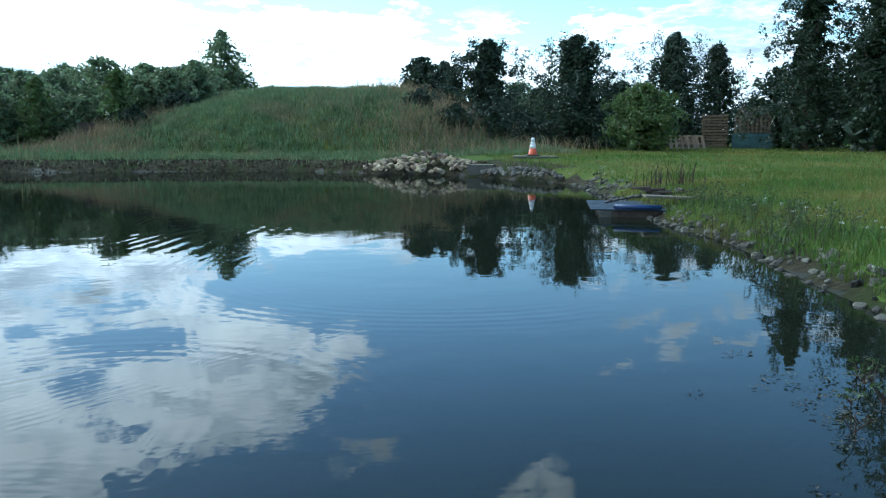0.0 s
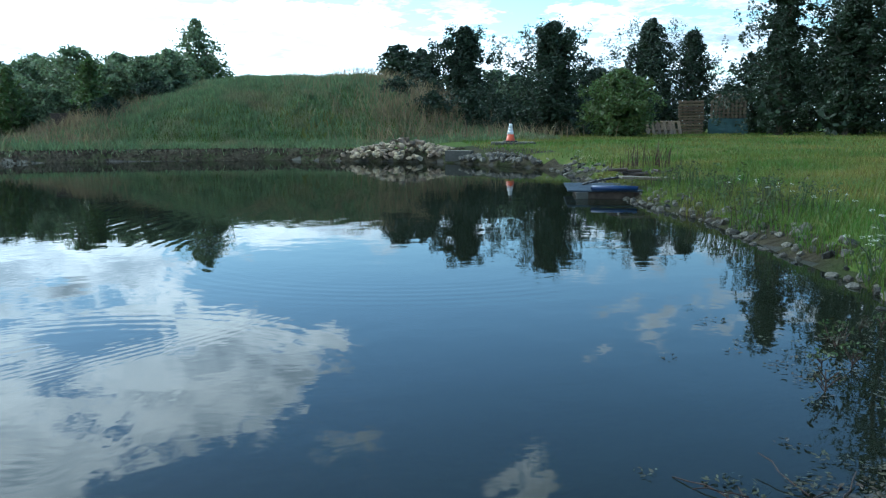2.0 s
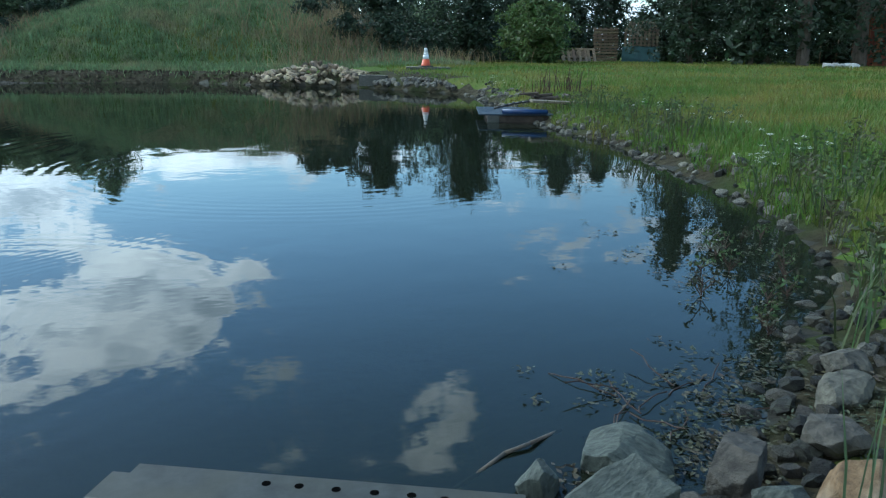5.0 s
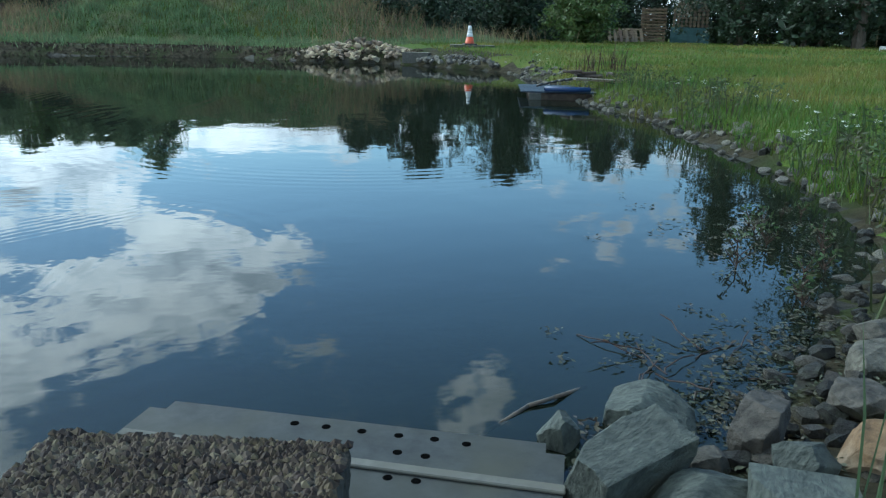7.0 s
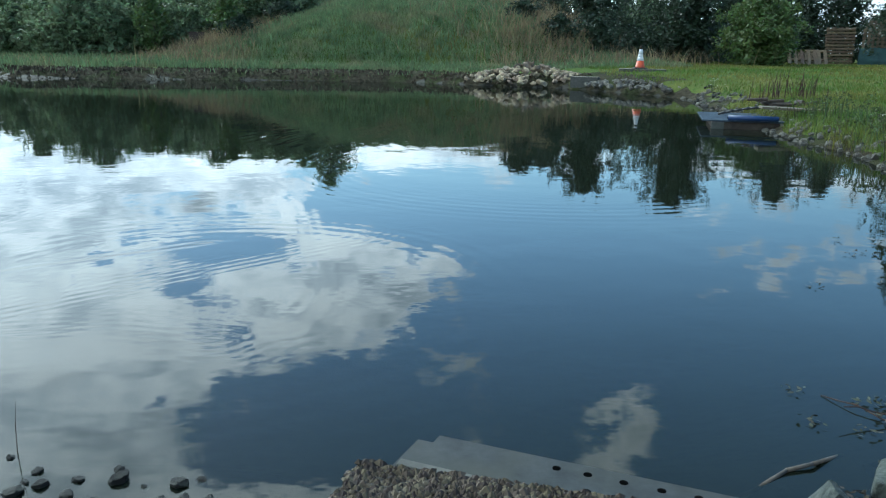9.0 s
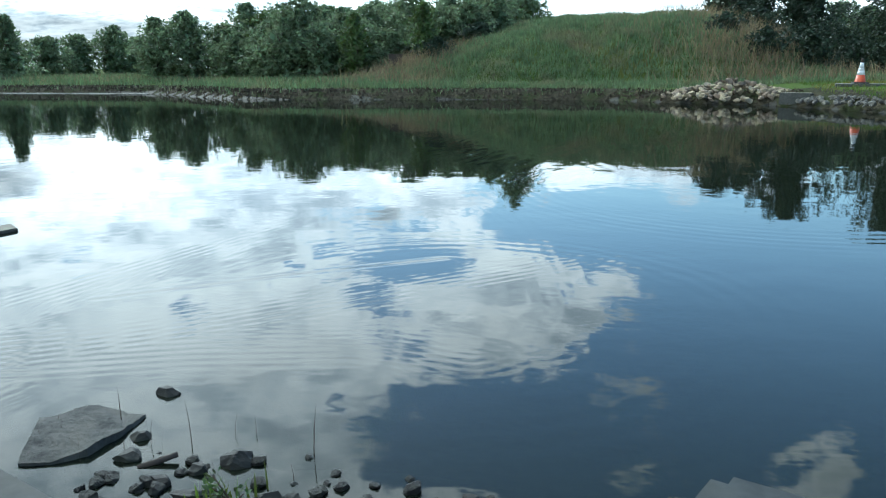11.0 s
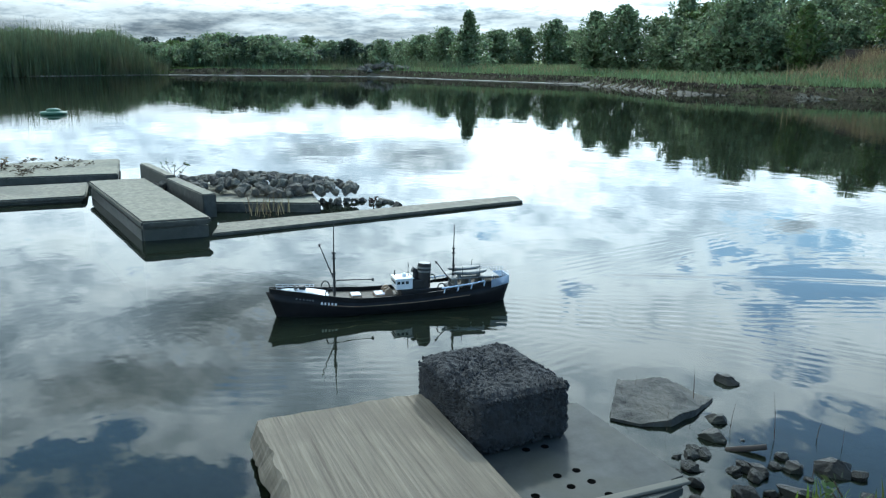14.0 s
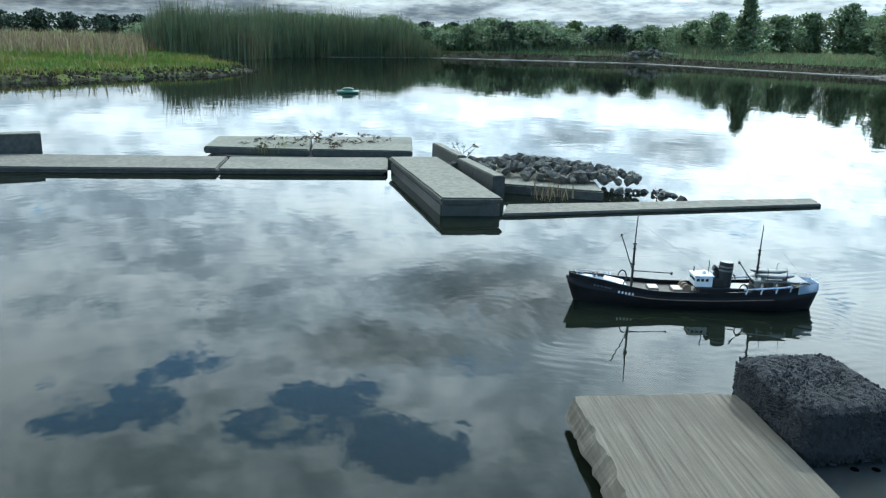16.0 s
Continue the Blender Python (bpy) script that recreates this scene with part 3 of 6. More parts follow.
def crown_mesh(seed, h, w, shape, leaves, size, mat, low=0.12):
    if shape in ("column", "broad"):
        leaves = int(leaves * 1.7)
    rs = np.random.RandomState(seed)
    k = 250
    u = rs.uniform(0, 1, k) ** 0.85
    if shape == "cone":
        prof = 1.02 - u * 0.93
    elif shape == "broad":
        prof = np.clip(1.15 * (1 - u) ** 0.75, 0.05, 1) * np.minimum(1.0, 0.72 + 1.6 * u)
    elif shape == "column":
        prof = np.sin(np.clip(u * 0.80 + 0.22, 0, 1) * np.pi) ** 0.8
    else:
        prof = np.sin(np.clip(u * 0.86 + 0.12, 0, 1) * np.pi) ** 0.75
    ang = rs.uniform(0, 2 * np.pi, k)
    rad = w / 2 * prof * rs.uniform(0.25, 1.05, k) * (1 + 0.25 * np.sin(ang * 2 + seed))
    lobe = np.zeros(k)                                      # a few boughs reach out, with gaps between them
    for a0, u0 in zip(rs.uniform(0, 2 * np.pi, 13), rs.uniform(0, 0.95, 13)):
        da = (ang - a0 + np.pi) % (2 * np.pi) - np.pi
        lobe = np.maximum(lobe, np.exp(-(da / 0.55) ** 2 - ((u - u0) / 0.10) ** 2))
    rad = rad * (0.84 + 0.36 * lobe)
    C = np.stack([rad * np.cos(ang), rad * np.sin(ang), h * (low + (0.97 - low) * u)], -1)
    R = w * rs.uniform(0.04, 0.125, k) * (0.30 + 0.68 * prof)
    if shape != "cone":                                     # a few loose leaders above the outline
        shoots = 34
        ts = rs.uniform(0.45, 1.0, shoots)
        th = rs.uniform(0, 2 * np.pi, shoots)
        edge = w / 2 * np.interp(ts, [0.45, 0.8, 1.0], [1.08, 0.72, 0.25]) * rs.uniform(0.8, 1.1, shoots)
        S = np.vstack([np.column_stack([edge * np.cos(th) * (1 + up), edge * np.sin(th) * (1 + up), h * (ts * 0.93 + up)]) for up in (0.0, 0.02, 0.04, 0.06)])
    V, F = leaf_cloud(rs, C, R, max(1, leaves // len(C)), size)
    if shape != "cone":
        V1, F1 = leaf_cloud(rs, S, np.full(len(S), 0.045 * w), max(2, leaves // 1100), size * 0.8)
        V, F = np.vstack([V, V1]), np.vstack([F, F1 + len(V)])
    n2 = int(leaves * 0.10)                                 # larger leaves deep inside close the heart of the crown
    u2 = rs.uniform(0, 1, n2)
    p2 = (0.98 - u2 * 0.92) if shape in ("cone", "broad") else np.sin(np.clip(u2 * 0.84 + 0.15, 0, 1) * np.pi) ** 0.7
    a2 = rs.uniform(0, 2 * np.pi, n2)
    r2 = w * 0.22 * p2 * rs.uniform(0.05, 1, n2) ** 0.5
    C2 = np.stack([r2 * np.cos(a2), r2 * np.sin(a2), h * (low + (0.86 - low) * u2)], -1)
    V2, F2 = leaf_cloud(rs, C2, np.full(n2, 0.07 * w), 1, size * 2.4)
    return from_arrays("crown", np.vstack([V, V2]), np.vstack([F, F2 + len(V)]), mat), C


def trunk_bm(seed, h, w, C, thick):
    rnd = random.Random(seed)
    bm = bmesh.new()
    p, r = Vector((0, 0, -0.15)), thick
    for i in range(1, 6):
        q = Vector((rnd.uniform(-0.06, 0.06) * w, rnd.uniform(-0.06, 0.06) * w, h * 0.86 * i / 5))
        add_rod(bm, p, q, r, r * 0.78, 8)
        p, r = q, r * 0.78
    for c in C[::20]:
        z0 = max(0.12 * h, c[2] - 0.25 * w)
        add_rod(bm, (0, 0, min(z0, 0.82 * h)), tuple(c), thick * 0.30, thick * 0.08, 5)
    return bm


def build_tree(x, y, h, w, seed, shape="round", mat=None, leaves=2600, size=0.13, label="", low=0.12, kind_name="tree", turn=0.0):
    h, w = h * 1.10, w * 1.06
    t = empty(kind_name, pose(x, y, gz(x, y) - 0.05, 0, 0, turn))
    me, C = crown_mesh(seed, h, w, shape, leaves, size, mat or M_LEAF, low)
    part("trunk", trunk_bm(seed, h, w, C, 0.018 * h + 0.02), M_BARK, t)
    cr = new("crown", me)
    cr.parent = t
    return tagged(t, label or "leafy green broadleaf tree on the grassy bank", kind_name)


def at(az, dist):
    return 1.06 * dist * math.sin(radians(az)), 1.06 * dist * math.cos(radians(az))


def plant_trees():
    dark = "dense dark green broadleaf tree behind the mound"
    row = "dark leafy broadleaf tree at the lawn's edge"
    for az, dist, top, w, seed, shape, mat, lab in (
            (10.2, 40, 6.3, 5.0, 1, "broad", M_LEAF_D, row), (16.6, 36, 5.9, 5.2, 2, "broad", M_LEAF_D, row), (14.0, 42, 3.9, 4.4, 3, "broad", M_LEAF, row),
            (6.2, 44, 4.8, 3.8, 4, "broad", M_LEAF, row), (21.4, 33, 3.5, 3.0, 5, "round", M_LEAF_L, "light green young tree on the lawn"),
            (23.0, 44, 6.9, 5.8, 6, "broad", M_LEAF_D, row), (25.8, 45, 6.4, 5.0, 7, "cone", M_LEAF_D, "dark conical conifer behind the lawn"),
            (19.6, 42, 4.2, 4.6, 8, "broad", M_LEAF_D, row), (31.6, 36, 9.0, 3.6, 9, "broad", M_LEAF_D, "tall dark upswept evergreen on the lawn"),
            (35.4, 34, 8.2, 2.9, 10, "broad", M_LEAF_D, row), (38.6, 34, 14.0, 5.4, 11, "round", M_LEAF_D, row), (41.8, 35, 15.0, 5.8, 12, "round", M_LEAF_D, row),
            (46.5, 36, 15.0, 6.5, 13, "round", M_LEAF_D, row), (36.4, 40, 10.0, 5.0, 16, "round", M_LEAF_D, row), (44.0, 40, 12.0, 6.0, 17, "round", M_LEAF_D, row), (39.8, 44, 12.5, 7.0, 18, "round", M_LEAF_D, row), (43.0, 46, 13.0, 7.5, 19, "round", M_LEAF_D, row), (48.0, 43, 13.0, 7.5, 20, "round", M_LEAF_D, row), (12.4, 45, 4.4, 4.0, 14, "round", M_LEAF, row), (28.2, 56, 3.8, 4.5, 15, "round", M_LEAF_D, row)):
        x, y = at(az, dist)
        build_tree(x, y, 0.95 * top - gz(x, y), 1.2 * w, seed, shape, mat, 9000, 0.078, lab, 0.03)
    # wood west of the mound
    rnd = random.Random(5)
    for i in range(17):
        az = -8.0 - i * 1.12 + rnd.uniform(-0.4, 0.4)
        dist = 42 + rnd.uniform(-2.5, 5)
        tan = 0.080 if az > -17 else 0.077
        top = 1.2 + dist * (tan + rnd.uniform(-0.012, 0.008))
        x, y = at(az, dist)
        build_tree(x, y, top - gz(x, y), rnd.uniform(3.2, 4.6), 30 + i, "round", M_LEAF if i % 4 else M_LEAF_L, 4400, 0.105, dark, 0.0)
    x, y = at(-8.5, 44)
    build_tree(x, y, 4.6, 3.4, 60, "round", M_LEAF, 3000, 0.10, "slim loose-crowned tree rising behind the mound", 0.1)
    for az, dist, top, w, seed, mat in ((-15.0, 36.5, 2.6, 1.6, 61, M_LEAF_L), (-19.8, 37, 3.0, 1.5, 62, M_LEAF_L), (-22.5, 38, 2.6, 3.0, 63, M_LEAF), (-25.0, 39, 3.6, 3.4, 64, M_LEAF)):
        x, y = at(az, dist)
        build_tree(x, y, top, w, seed, "round", mat, 1500, 0.10, "light green shrub in front of the dark wood", 0.0, "shrub")
    for x, y, h, w, seed in ((5.0, 34.6, 1.0, 1.8, 311), (6.6, 34.2, 1.3, 2.2, 312), (8.2, 34.8, 1.2, 2.0, 313), (6.4, 36.4, 0.9, 1.9, 314), (9.4, 36.0, 1.1, 2.0, 315), (7.4, 37.6, 1.5, 2.4, 317), (5.2, 38.6, 1.0, 2.2, 318), (8.8, 38.8, 1.8, 2.6, 319), (3.6, 36.8, 0.7, 1.6, 320), (-7.6, 38.6, 0.8, 1.6, 321), (-10.4, 38.4, 1.1, 1.9, 322), (-9.0, 36.2, 0.9, 1.7, 316)):
        build_tree(x, y, h, w, seed, "broad", M_LEAF_D, 1500, 0.075, "low dark bramble on the mound's flank", 0.0, "shrub")
    # far west bank
    for az, dist, tan, w, seed, shape in ((-27.4, 45, 0.074, 3.0, 70, "round"), (-29.0, 46, 0.050, 3.4, 71, "round"), (-31.5, 44, 0.063, 3.6, 72, "round"), (-33.4, 45, 0.056, 3.0, 73, "round"),
                                     (-36.2, 58, 0.047, 3.2, 74, "round"), (-38.4, 58, 0.036, 3.6, 75, "round"), (-40.2, 56, 0.034, 3.4, 76, "round"), (-42.3, 50, 0.056, 3.6, 77, "cone"),
                                     (-44.0, 60, 0.036, 3.8, 78, "round"), (-45.6, 64, 0.027, 4.2, 79, "round"), (-47.0, 66, 0.018, 3.6, 80, "round"), (-49.0, 70, 0.014, 3.4, 81, "round"),
                                     (-34.8, 60, 0.034, 3.4, 82, "round"), (-25.5, 43, 0.054, 3.6, 83, "round"), (-28.2, 42, 0.040, 3.0, 84, "round"), (-24.0, 42, 0.055, 3.8, 85, "round")):
        x, y = at(az, dist)
        build_tree(x, y, 1.2 + dist * tan - gz(x, y), w, seed, shape, M_LEAF, 3600, 0.115, "dark green tree beyond the far pond bank", 0.03)
    rnd = random.Random(9)
    for i in range(22):                                     # bushes behind the reeds
        az = -50 - i * 1.55 + rnd.uniform(-0.4, 0.4)
        dist = rnd.uniform(50, 62)
        top = 1.2 + dist * (0.010 + rnd.uniform(-0.005, 0.008) + (0.010 if -60 < az < -56 or -76 < az < -66 else 0))
        x, y = at(az, dist)
        build_tree(x, y, top - gz(x, y), rnd.uniform(3.6, 5.0), 100 + i, "round", M_LEAF, 2400, 0.13, "rounded green bush behind the reed bed", 0.0, "bush")
    for i in range(26):                                     # mixed scrub along the far bank
        az = -48.5 - i * 0.62 + rnd.uniform(-0.3, 0.3)
        dist = rnd.uniform(50, 58)
        x, y = at(az, dist)
        build_tree(x, y, rnd.uniform(0.9, 2.0), rnd.uniform(1.8, 3.2), 600 + i, "round", (M_LEAF, M_LEAF_D, M_LEAF_L)[i % 3], 1600, 0.10, "low mixed scrub bush on the far bank", 0.0, "bush")
    for i in range(16):
        az = -74 - i * 1.5 + rnd.uniform(-0.5, 0.5)
        dist = rnd.uniform(150, 180)
        x, y = at(az, dist)
        build_tree(x, y, rnd.uniform(3.0, 4.6), rnd.uniform(5, 8), 140 + i, "round", M_LEAF_D, 900, 0.35, "distant dark tree on the flat horizon", 0.0)


def blades(name, x, y, z, height, width, lean, seed, mat, label, category):
    """Grass as bent three-sided blades, one joined sheet of stuff."""
    rs = np.random.RandomState(seed)
    n = len(x)
    a = rs.uniform(0, 2 * np.pi, n)
    h = height * rs.uniform(0.5, 1.25, n)
    w = width * rs.uniform(0.6, 1.3, n)
    lx, ly = rs.normal(0, lean, n) * h, rs.normal(0, lean, n) * h
    cx, cy = np.cos(a) * w / 2, np.sin(a) * w / 2
    V = np.empty((n, 5, 3))
    V[:, 0] = np.stack([x - cx, y - cy, z - 0.01], -1)
    V[:, 1] = np.stack([x + cx, y + cy, z - 0.01], -1)
    V[:, 2] = np.stack([x + cx * 0.8 + lx * 0.35, y + cy * 0.8 + ly * 0.35, z + h * 0.55], -1)
    V[:, 3] = np.stack([x - cx * 0.8 + lx * 0.35, y - cy * 0.8 + ly * 0.35, z + h * 0.55], -1)
    V[:, 4] = np.stack([x + lx, y + ly, z + h], -1)
    base = np.arange(n)[:, None] * 5
    F = [tuple(q) for q in (base + np.array([0, 1, 2, 3])).tolist()] + [tuple(q) for q in (base + np.array([3, 2, 4])).tolist()]
    me = from_arrays(name, V.reshape(-1, 3), F, mat)
    return tagged(new(name, me), label, category, kind="stuff")


def scatter(n, x0, x1, y0, y1, seed, keep):
    rs = np.random.RandomState(seed)
    x, y = rs.uniform(x0, x1, n), rs.uniform(y0, y1, n)
    k = keep(x, y, shore_distance(x, y), rs)
    return x[k], y[k]


def grow_grass():
    x, y = scatter(78000, 4.4, 13.5, 3.6, 17, 1, lambda x, y, d, r: (d > 0.10 + 0.22 * wave_noise(x, y, 71, 2.6)) & (r.uniform(size=len(x)) < np.exp(-(d - 0.4) / 5)))
    blades("grass", x, y, ground_z(x, y), 0.085 * (1 + 0.9 * np.exp(-shore_distance(x, y) * 1.4)), 0.009, 0.38, 2, M_BLADE, "short green grass along the pond bank", "grass")
    x, y = scatter(70000, 5.5, 32, 15, 43, 3, lambda x, y, d, r: (d > 0.5))
    blades("grass", x, y, ground_z(x, y), np.full(len(x), 0.09), 0.022, 0.3, 4, M_BLADE, "mown green lawn beside the pond", "grass")
    x, y = scatter(66000, -13, 9.5, 30, 43, 5, lambda x, y, d, r: (d > 1.3))
    blades("grass", x, y, ground_z(x, y), np.full(len(x), 0.17), 0.035, 0.35, 6, M_BLADE_D, "rough green grass covering the mound", "grass")
    x, y = scatter(60000, -13, 13, 30.5, 43, 7, lambda x, y, d, r: (d > 1.2) & (r.uniform(size=len(x)) < (0.5 + 0.6 * wave_noise(x, y, 35, 1.4)) * np.exp(-((x - 5.4) / 3.4) ** 2 - ((y - 37) / 5.5) ** 2) + 0.6 * np.exp(-((x + 10.2) / 1.7) ** 2 - ((y - 37) / 4.5) ** 2)))
    blades("tall_grass", x, y, ground_z(x, y), np.full(len(x), 0.66) * (1 + 0.45 * wave_noise(x, y, 31, 1.1)), 0.028, 0.42, 8, M_DRYGRASS, "tall dry brown grass on the mound's flank", "grass")
    x, y = scatter(36000, -50, -7, 27, 50, 9, lambda x, y, d, r: (d > 1.0) & (d < 14))
    blades("rough_grass", x, y, ground_z(x, y), np.full(len(x), 0.32), 0.04, 0.3, 10, M_BLADE_D, "rough green grass on the far bank", "grass")
    x, y = scatter(6000, -50, -15, 29, 50, 11, lambda x, y, d, r: (d > 2.0) & (d < 16))
    blades("dry_grass", x, y, ground_z(x, y), np.full(len(x), 0.34), 0.035, 0.4, 12, M_DRYGRASS, "dry straw-coloured grass on the far bank", "grass")
    x, y = scatter(90000, -58, -34, 4, 30, 13, lambda x, y, d, r: (d > -0.5) & (d < 7) & (x < -36) & (y > 5.2) & (y < -0.50 * x + 1.5 * wave_noise(x, y, 4, 1)) & (r.uniform(size=len(x)) < 0.62 + 0.5 * wave_noise(x, y, 14, 0.8)))
    blades("reeds", x, y, ground_z(x, y), np.full(len(x), 2.05) * (1 + 0.42 * wave_noise(x, y, 5, 0.45) + 0.15 * wave_noise(x, y, 15, 2.0)) * np.clip((-0.50 * x - y) / 4.5 + 0.35, 0.35, 1), 0.04, 0.10, 14, M_REED, "dense bed of tall green reeds", "reeds")
    x, y = scatter(44000, -62, -34, 19, 38, 15, lambda x, y, d, r: (d > 2.2) & (d < 12) & (r.uniform(size=len(x)) < 0.45 + 0.6 * wave_noise(x, y, 16, 0.7)))
    blades("reeds", x, y, ground_z(x, y), np.full(len(x), 0.75) * (1 + 0.6 * wave_noise(x, y, 6, 0.5)), 0.045, 0.16, 16, M_REED, "green reeds and rank growth on far bank", "reeds")
    x, y = scatter(30000, -44, -20, -8, 9, 17, lambda x, y, d, r: (d > 0.5) & (d < 9))
    blades("grass", x, y, ground_z(x, y), np.full(len(x), 0.16), 0.03, 0.3, 18, M_BLADE, "short green grass on the grassy spit", "grass")
    x, y = scatter(7000, -64, -28, -10, 12, 19, lambda x, y, d, r: (d > 3.0))
    blades("dry_grass", x, y, ground_z(x, y), np.full(len(x), 0.7), 0.05, 0.2, 20, M_DRYGRASS, "tall straw-coloured meadow grass beyond the spit", "grass")



def tufts():
    """Tussocks that break up the mound and the lawn's rough edge."""
    rs = np.random.RandomState(33)
    for x0, x1, y0, y1, n, hgt, wd, mat, lab in ((-13, 9, 31, 42, 2200, 0.27, 0.035, M_BLADE_D, "grass tussocks on the mound"), (5.5, 14, 4.5, 20, 500, 0.17, 0.012, M_BLADE, "grass tussocks on the pond bank"),
                                            (-13, -8, 31, 40, 60, 0.45, 0.03, M_DRYGRASS, "dry grass tussocks on the mound")):
        x, y = scatter(n, x0, x1, y0, y1, n, lambda x, y, d, r: d > 0.6)
        sp = 0.16 if hgt > 0.2 else 0.07
        x, y = np.repeat(x, 14) + rs.normal(0, sp, len(x) * 14), np.repeat(y, 14) + rs.normal(0, sp, len(y) * 14)
        blades("tussocks", x, y, ground_z(x, y), np.full(len(x), hgt), wd, 0.35, n + 1, mat, lab, "grass")


plant_trees()
grow_grass()
tufts()


def understory():
    """Low dark bushes that close the foot of the tree rows."""
    rnd = random.Random(15)
    for i in range(26):
        az = 5.0 + i * 1.65 + rnd.uniform(-0.5, 0.5)
        if 24.5 < az < 29.5:
            continue
        x, y = at(az, rnd.uniform(41, 46) if az < 36 else rnd.uniform(36, 40))
        build_tree(x, y, rnd.uniform(1.6, 2.6) * (2.2 if az > 29.5 else 1.0), rnd.uniform(2.6, 3.8), 400 + i, "round", M_LEAF_D, 2000, 0.12, "low dark bush under the trees", 0.0, "bush")
    for i in range(16):
        az = -10.0 - i * 1.1 + rnd.uniform(-0.4, 0.4)
        x, y = at(az, rnd.uniform(38.5, 40.5))
        build_tree(x, y, rnd.uniform(1.4, 2.4), rnd.uniform(2.2, 3.2), 440 + i, "round", M_LEAF, 1800, 0.11, "low green bush before the wood", 0.0, "bush")


understory()


def clods():
    """Lumps of earth and small stones that roughen the cut edge of the bank."""
    rs = np.random.RandomState(91)
    V, F = [], []
    tet = np.array([(1, 0, -0.4), (-0.5, 0.87, -0.4), (-0.5, -0.87, -0.4), (0.1, 0.05, 0.6)])
    tri = np.array([(0, 1, 3), (1, 2, 3), (2, 0, 3)])
    pts = np.array(SHORE + SHORE[:1])
    n = 0
    for (ax, ay), (bx, by) in zip(pts[15:34], pts[16:35]):
        m = int(math.hypot(bx - ax, by - ay) * 100)
        u = rs.uniform(0, 1, m)
        dx, dy = bx - ax, by - ay
        l = math.hypot(dx, dy)
        off = rs.uniform(-0.25, 1.3, m)
        x, y = ax + dx * u + dy / l * off, ay + dy * u - dx / l * off
        z = ground_z(x, y)
        s = rs.uniform(0.03, 0.11, m)
        R = rs.uniform(0, 6.28, m)
        for k in range(m):
            c, sn = math.cos(R[k]), math.sin(R[k])
            t = tet * s[k] * rs.uniform(0.6, 1.3, (4, 3))
            V.append(np.stack([x[k] + t[:, 0] * c - t[:, 1] * sn, y[k] + t[:, 0] * sn + t[:, 1] * c, z[k] + t[:, 2]], -1))
            F.append(tri + n)
            n += 4
    tagged(new("earth_clods", from_arrays("earth_clods", np.concatenate(V), np.concatenate(F), M_CLOD)), "lumps of dark earth and stones along the bank", "earth", kind="stuff")
    x, y = scatter(30000, -48, 2, 25, 37, 92, lambda x, y, d, r: (d > 0.25) & (d < 2.2) & (r.uniform(size=len(x)) < 0.35 + 0.4 * wave_noise(x, y, 12, 1.6)))
    blades("bank_grass", x, y, ground_z(x, y), np.full(len(x), 0.16), 0.03, 0.35, 93, M_BLADE_D, "patchy grass on the bare earth bank", "grass")


clods()


# ---- concrete walkway in the pond ----
def slab(name, corners, z0, z1, mat, label, seed=1, rough=0.004, category="slab", bevel=0.012):
    """A cast slab with given top corners (in order), softly worn edges."""
    bm = bmesh.new()
    lo = [bm.verts.new((x, y, z0)) for x, y in corners]
    hi = [bm.verts.new((x, y, z1)) for x, y in corners]
    n = len(corners)
    bm.faces.new(hi)
    bm.faces.new(lo[::-1])
    for i in range(n):
        bm.faces.new((lo[i], lo[(i + 1) % n], hi[(i + 1) % n], hi[i]))
    bmesh.ops.recalc_face_normals(bm, faces=bm.faces)
    bmesh.ops.bevel(bm, geom=list(bm.edges), offset=bevel, segments=2, affect="EDGES")
    bmesh.ops.subdivide_edges(bm, edges=[e for e in bm.edges if e.calc_length() > 0.15], cuts=5, use_grid_fill=True)
    roughen(bm, rough, 6.0, seed)
    bm.normal_update()
    for f in bm.faces:                                       # dark sides: their shade put into the colour, over some damp
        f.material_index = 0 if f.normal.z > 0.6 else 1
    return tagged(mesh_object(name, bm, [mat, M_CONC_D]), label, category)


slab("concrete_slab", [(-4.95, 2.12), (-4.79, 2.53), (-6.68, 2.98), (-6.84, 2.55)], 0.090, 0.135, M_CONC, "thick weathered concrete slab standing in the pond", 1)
# footings: wet concrete, its dark colour also holds the shade of the sides
slab("concrete_footing", [(-4.97, 2.13), (-4.81, 2.52), (-6.67, 2.97), (-6.82, 2.56)], -0.5, 0.088, M_CONC_D, "wet concrete footing under a slab, darkened for shade", 2)
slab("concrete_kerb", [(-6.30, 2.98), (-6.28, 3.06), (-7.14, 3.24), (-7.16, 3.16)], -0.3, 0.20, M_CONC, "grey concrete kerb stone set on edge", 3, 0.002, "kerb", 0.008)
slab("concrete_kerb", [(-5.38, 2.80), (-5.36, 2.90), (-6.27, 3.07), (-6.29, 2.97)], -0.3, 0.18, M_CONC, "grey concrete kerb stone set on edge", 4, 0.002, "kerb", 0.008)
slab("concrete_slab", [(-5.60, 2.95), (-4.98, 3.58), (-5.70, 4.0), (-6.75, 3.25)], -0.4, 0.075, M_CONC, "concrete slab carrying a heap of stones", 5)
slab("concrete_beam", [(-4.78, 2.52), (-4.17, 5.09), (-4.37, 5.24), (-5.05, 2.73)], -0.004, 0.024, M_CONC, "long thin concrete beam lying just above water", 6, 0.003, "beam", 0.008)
# added dark piece in place of the beam's shaded side and its reflection
slab("concrete_footing", [(-4.79, 2.55), (-4.20, 5.04), (-4.35, 5.18), (-5.03, 2.74)], -0.35, -0.004, M_CONC_D, "added footing darkened for the shaded side of a beam", 16, 0.003)
